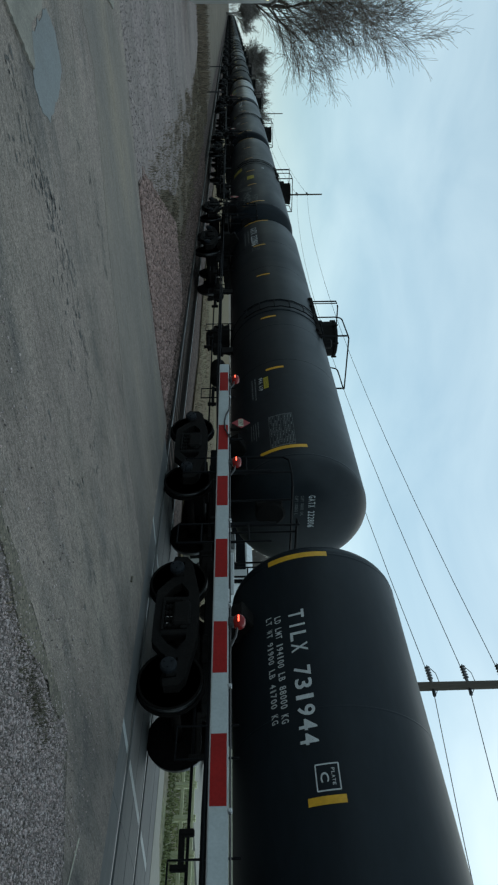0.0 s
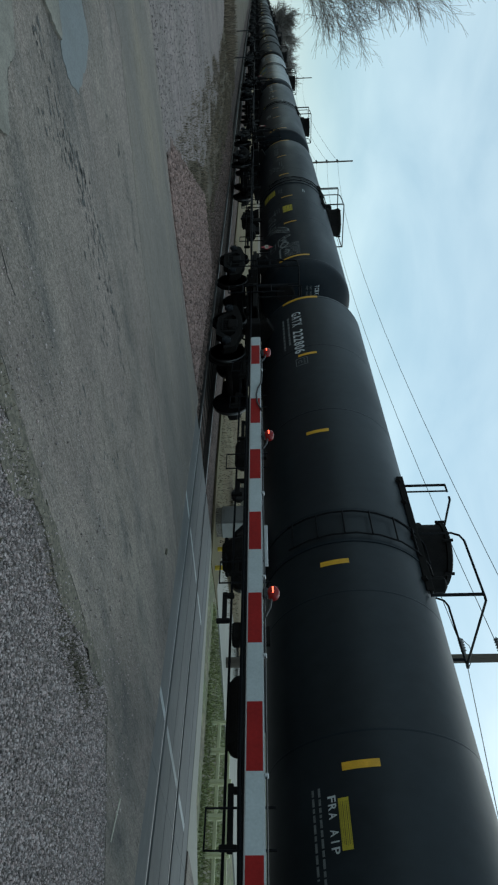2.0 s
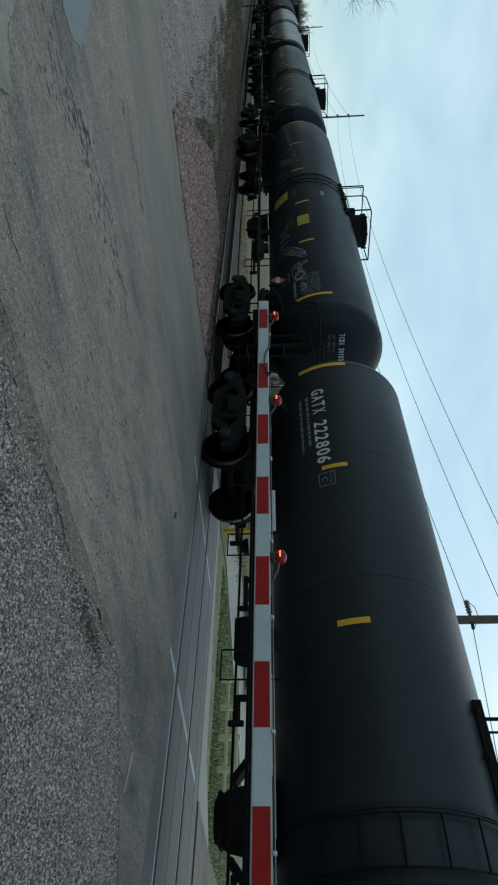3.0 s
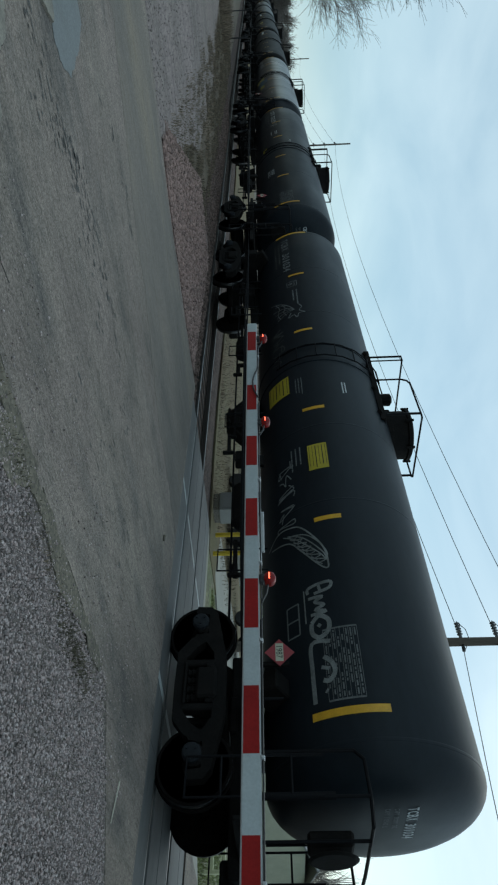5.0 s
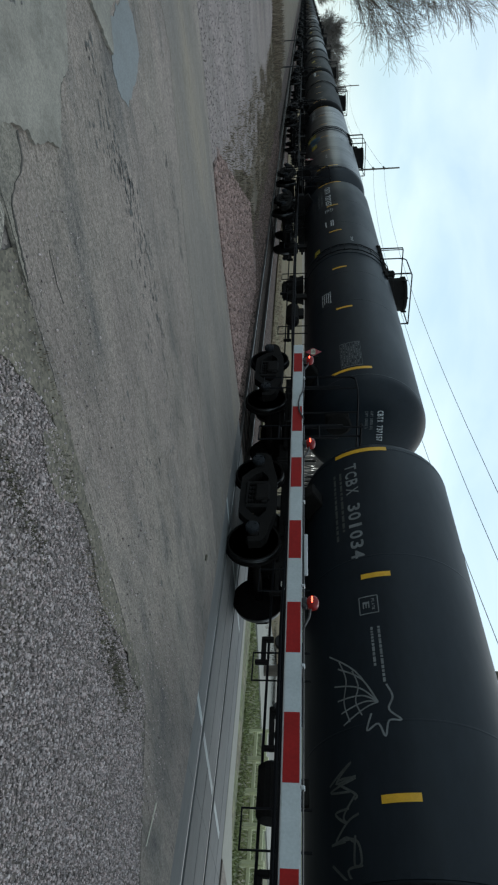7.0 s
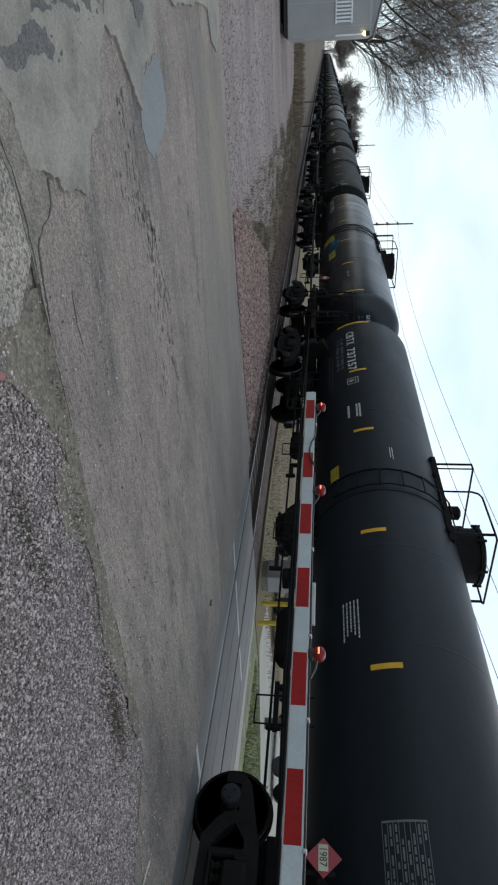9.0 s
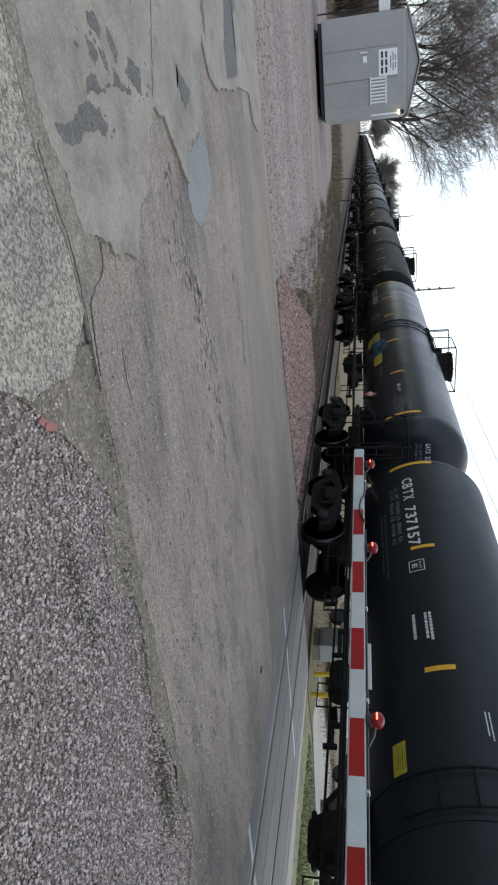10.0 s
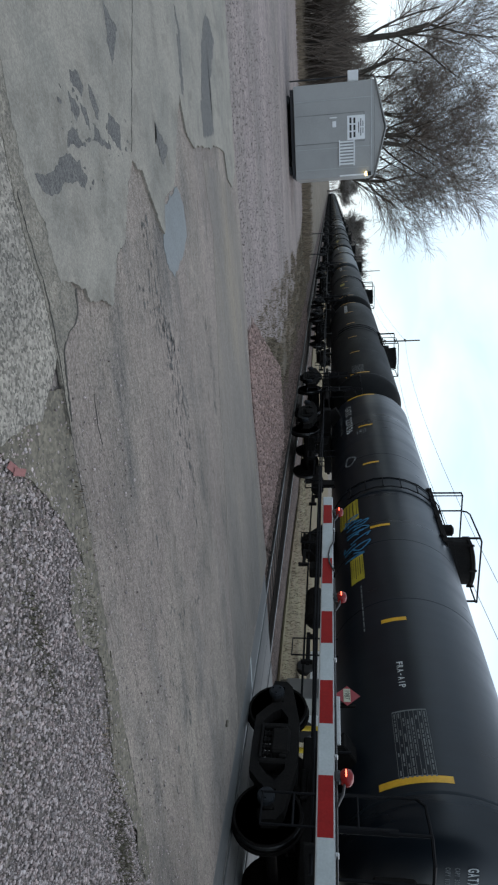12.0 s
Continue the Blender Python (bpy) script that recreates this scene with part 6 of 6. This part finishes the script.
def plant():
    a = bare_tree(3, 13.5, 4, 0.04, 1)
    a.location = (-6.9, 39.5, 0)
    b = bare_tree(11, 11.5, 4, 0.02, 2)
    b.location = (-2.6, 40, 0)
    c = bare_tree(17, 11.0, 4, 0.05, 2)
    c.location = (-4.6, 42.5, 0)
    for src, x, y, k, turn in ((c, -14, 42, 0.7, 150), (a, -19, 47, 0.9, 200), (b, -26, 44, 0.7, 30), (c, -0.6, 43, 0.9, 260)):
        t = copy_thing(src, pose(x, y, 0, 0, 0, turn))
        t.scale = (k, k, k)
    far = bare_tree(23, 10.5, 4, 0.02, 3, "haze_twig", 0.022)
    far.location = (14, 205, 0)
    for x, y, k, turn in ((18, 225, 1.1, 90), (14.5, 122, 0.62, 40), (15.5, 80, 0.50, 120), (22, 150, 0.6, 10), (24, 240, 1.1, 200), (4, 330, 1.3, 30), (28, 210, 1.0, 60), (-4, 300, 1.2, 0), (-22, 190, 1.2, 70)):
        t = copy_thing(far, pose(x, y, 0, 0, 0, turn))
        t.scale = (k, k, k)
    for x, y in ((4.0, 39.0), (3.8, 52.6)):
        bm = new_bm()
        rod(bm, (x, y, -0.1), (x, y, 1.02), 0.035, 8)
        block(bm, (x, y, 0.93), (0.10, 0.05, 0.16), 0.01)
        solid("marker_post", bm, M["hut_dark"], "short dark marker post beside the track", "post", "posts beside the track")
    rnd = random.Random(4)
    brush("thicket", [(rnd.uniform(-45, -2.2), rnd.uniform(37, 50), -0.1) for _ in range(3400)], 1.8, 4.4, "twig", "brown leafless thicket behind the lot", 5)
    brush("far_woods", [(rnd.uniform(58, 70), rnd.uniform(-60, 110), -0.1) for _ in range(1800)] + [(rnd.uniform(-200, 160), rnd.uniform(420, 470), -0.1) for _ in range(900)],
          5, 9, "haze_twig", "grey leafless woods in the distance", 6)
    # added woods out of view behind the camera, to darken what the tanks reflect
    brush("woods_round_the_road", [(rnd.uniform(-62, -46), rnd.uniform(-70, 14), -0.1) for _ in range(800)] + [(rnd.uniform(-62, 40), rnd.uniform(-62, -46), -0.1) for _ in range(800)],
          6, 11, "twig", "added unseen woods behind the camera, darkening the tanks' reflections", 8, 6)


plant()


# ---- poles and wires ----
def make_poles():
    px = 16.0
    def pole(y, top):
        p = thing("utility_pole", "weathered wooden utility pole with insulators on its side", "utility pole", "poles along the track", at=(px, y, -0.1))
        bm = new_bm()
        rod(bm, (0, 0, 0), (0, 0, top), 0.15 if y < 20 else 0.10, 12, 0.11 if y < 20 else 0.07)
        part("shaft", bm, M["pole"], p)
        for z in (6.93, 7.97, 9.01):
            bm = new_bm()
            rod(bm, (0, 0.1, z), (0, 0.22, z), 0.05, 8)
            for i in range(5):
                lathe(bm, [(0.22 + i * 0.09, 0.03), (0.25 + i * 0.09, 0.085), (0.29 + i * 0.09, 0.03)], "y", 12, (0, 0, z))
            part("insulator", bm, M["porcelain"], p, "grey ribbed insulator")
            bm = new_bm()
            rod(bm, (0, -0.1, z), (0, -0.30, z - 0.02), 0.05, 8)
            pipe(bm, [(0, 0.70, z), (0.05, 0.45, z + 0.22), (0.05, 0.1, z + 0.25), (0, -0.3, z)], 0.012, 5)
            part("jumper", bm, M["cable"], p)
        return p
    for y, top in ((10.4, 10.2), (66.0, 10.5), (122.0, 10.4), (178.0, 10.4), (-46.0, 10.2)):
        pole(y, top)
    wires = thing("power_lines", "thin black power lines strung between the poles", "wire")
    ends = [-46.0, 10.4, 66.0, 122.0, 178.0]
    for a, b in zip(ends, ends[1:]):
        for z in (6.83, 7.87, 8.91):
            bm = new_bm()
            pts = [(px, a + (b - a) * i / 14, z - 1.28 * 4 * (i / 14) * (1 - i / 14)) for i in range(15)]
            pipe(bm, pts, 0.012, 4)
            part("wire", bm, M["cable"], wires)


make_poles()


# ---- beyond the track ----
def make_beyond():
    house = thing("low_building", "long low pale building with grey roof beyond the track", "building", at=(46, 21, -0.1))
    bm = new_bm()
    block(bm, (0, 0, 1.5), (8, 14, 3.0), 0.03)
    part("wall", bm, M["cream"], house)
    bm = new_bm()
    block(bm, (-2.1, 0, 3.35), (4.6, 14.8, 0.12), 0.02, pose(0, 0, 0, 0, -12, 0))
    block(bm, (2.1, 0, 3.35), (4.6, 14.8, 0.12), 0.02, pose(0, 0, 0, 0, 12, 0))
    part("roof", bm, M["roof"], house)
    for y in (-5, -2.4, 0.4, 3.0, 5.4):
        bm = new_bm()
        block(bm, (-4.02, y, 1.75), (0.05, 1.3, 1.0), 0.01)
        win = part("window", bm, M["white"], house, "white framed window")
        bm = new_bm()
        for s in (-1, 1):
            block(bm, (-4.05, y + s * 0.30, 1.75), (0.02, 0.52, 0.84))
        part("pane", bm, M["glass"], win)
    # low cream rail fence
    for i in range(5):
        fence = thing("low_fence", "low cream rail fence panel on the grass", "fence", "fence panels on the grass", at=(13.3 + i * 0.03, 6.85 - i * 0.64, -0.06))
        for y in (-0.3, 0.3):
            bm = new_bm()
            block(bm, (0, y, 0.24), (0.07, 0.07, 0.48), 0.008)
            part("post", bm, M["fence"], fence)
        for z in (0.18, 0.40):
            bm = new_bm()
            block(bm, (0, 0, z), (0.04, 0.56, 0.07), 0.006)
            part("rail", bm, M["fence"], fence)
    for x, y in ((11.9, 10.4), (12.2, 11.3)):
        bm = new_bm()
        rod(bm, (x, y, -0.06), (x, y, 1.0), 0.06, 14)
        made = bmesh.ops.create_uvsphere(bm, u_segments=12, v_segments=6, radius=0.06)
        bmesh.ops.translate(bm, vec=(x, y, 1.0), verts=made["verts"])
        solid("bollard", bm, M["yellow_steel"], "yellow steel bollard beside the road", "bollard", "yellow bollards")
    cab = thing("signal_cabinet", "silver signal cabinet beside the crossing", "cabinet", at=(11.6, 11.7, -0.06))
    bm = new_bm()
    block(bm, (0, 0, 0.08), (0.5, 0.6, 0.16), 0.01)
    part("plinth", bm, M["concrete"], cab)
    bm = new_bm()
    block(bm, (0, 0, 0.76), (0.55, 0.65, 1.2), 0.02)
    part("body", bm, M["hut"], cab)
    bm = new_bm()
    block(bm, (-0.29, 0, 0.76), (0.02, 0.55, 1.05), 0.006)
    part("door", bm, M["hut"], cab)
    def vehicle(label, paint, at, tall):
        car = thing("parked_car", label, "car", "parked cars", at=at)
        bm = new_bm()
        block(bm, (0, 0, 0.62), (1.75, 4.4, 0.55), 0.12)
        block(bm, (0, 0.2, 0.90 + tall / 2), (1.5, 2.3 + tall, tall), 0.18)
        part("body", bm, M[paint], car)
        for s in (-1, 1):
            bm = new_bm()
            block(bm, (s * 0.74, 0.2, 0.80 + tall * 0.62), (0.05, 1.8 + tall * 0.5, tall * 0.5), 0.02)
            part("side_window", bm, M["glass"], car)
            for y in (-1.35, 1.35):
                bm = new_bm()
                lathe(bm, [(-0.1, 0.2), (-0.1, 0.30), (-0.08, 0.33), (0.08, 0.33), (0.1, 0.30), (0.1, 0.2)], "x", 20, (s * 0.82, y, 0.33))
                w = part("wheel", bm, M["cable"], car)
                bm = new_bm()
                lathe(bm, [(-0.085, 0.02), (-0.09, 0.21), (0.09, 0.21), (0.085, 0.02)], "x", 14, (s * 0.82, y, 0.33))
                part("rim", bm, M["alu"], w)

    vehicle("dark grey parked car on the pale lot", "car_paint", (20.6, 12.7, -0.035), 0.55)
    vehicle("white parked van on the pale lot", "white_paint", (16.0, 15.3, -0.035), 0.95)


make_beyond()


# ---- motion ----
def motions():
    times = [0.0, 0.1] + [0.5 * i for i in range(1, 24)] + [11.9, 12.0]
    for k, c in enumerate(CARS):
        walk(c, [(t, pose(TRACK_X, TRAIN_START + CAR_PITCH * k - TRAIN_SPEED * t, RAIL_Z)) for t in times])
    # the wheels roll: the train goes towards -y
    turn = math.degrees(TRAIN_SPEED / WHEEL_R)
    for c in CARS[:8]:
        for bogie in c.children:
            for w in bogie.children:
                if w.name.startswith("wheelset"):
                    x, y, z = w.location
                    walk(w, [(0.1 * i, pose(x, y, z, turn * 0.1 * i)) for i in range(121)])


motions()
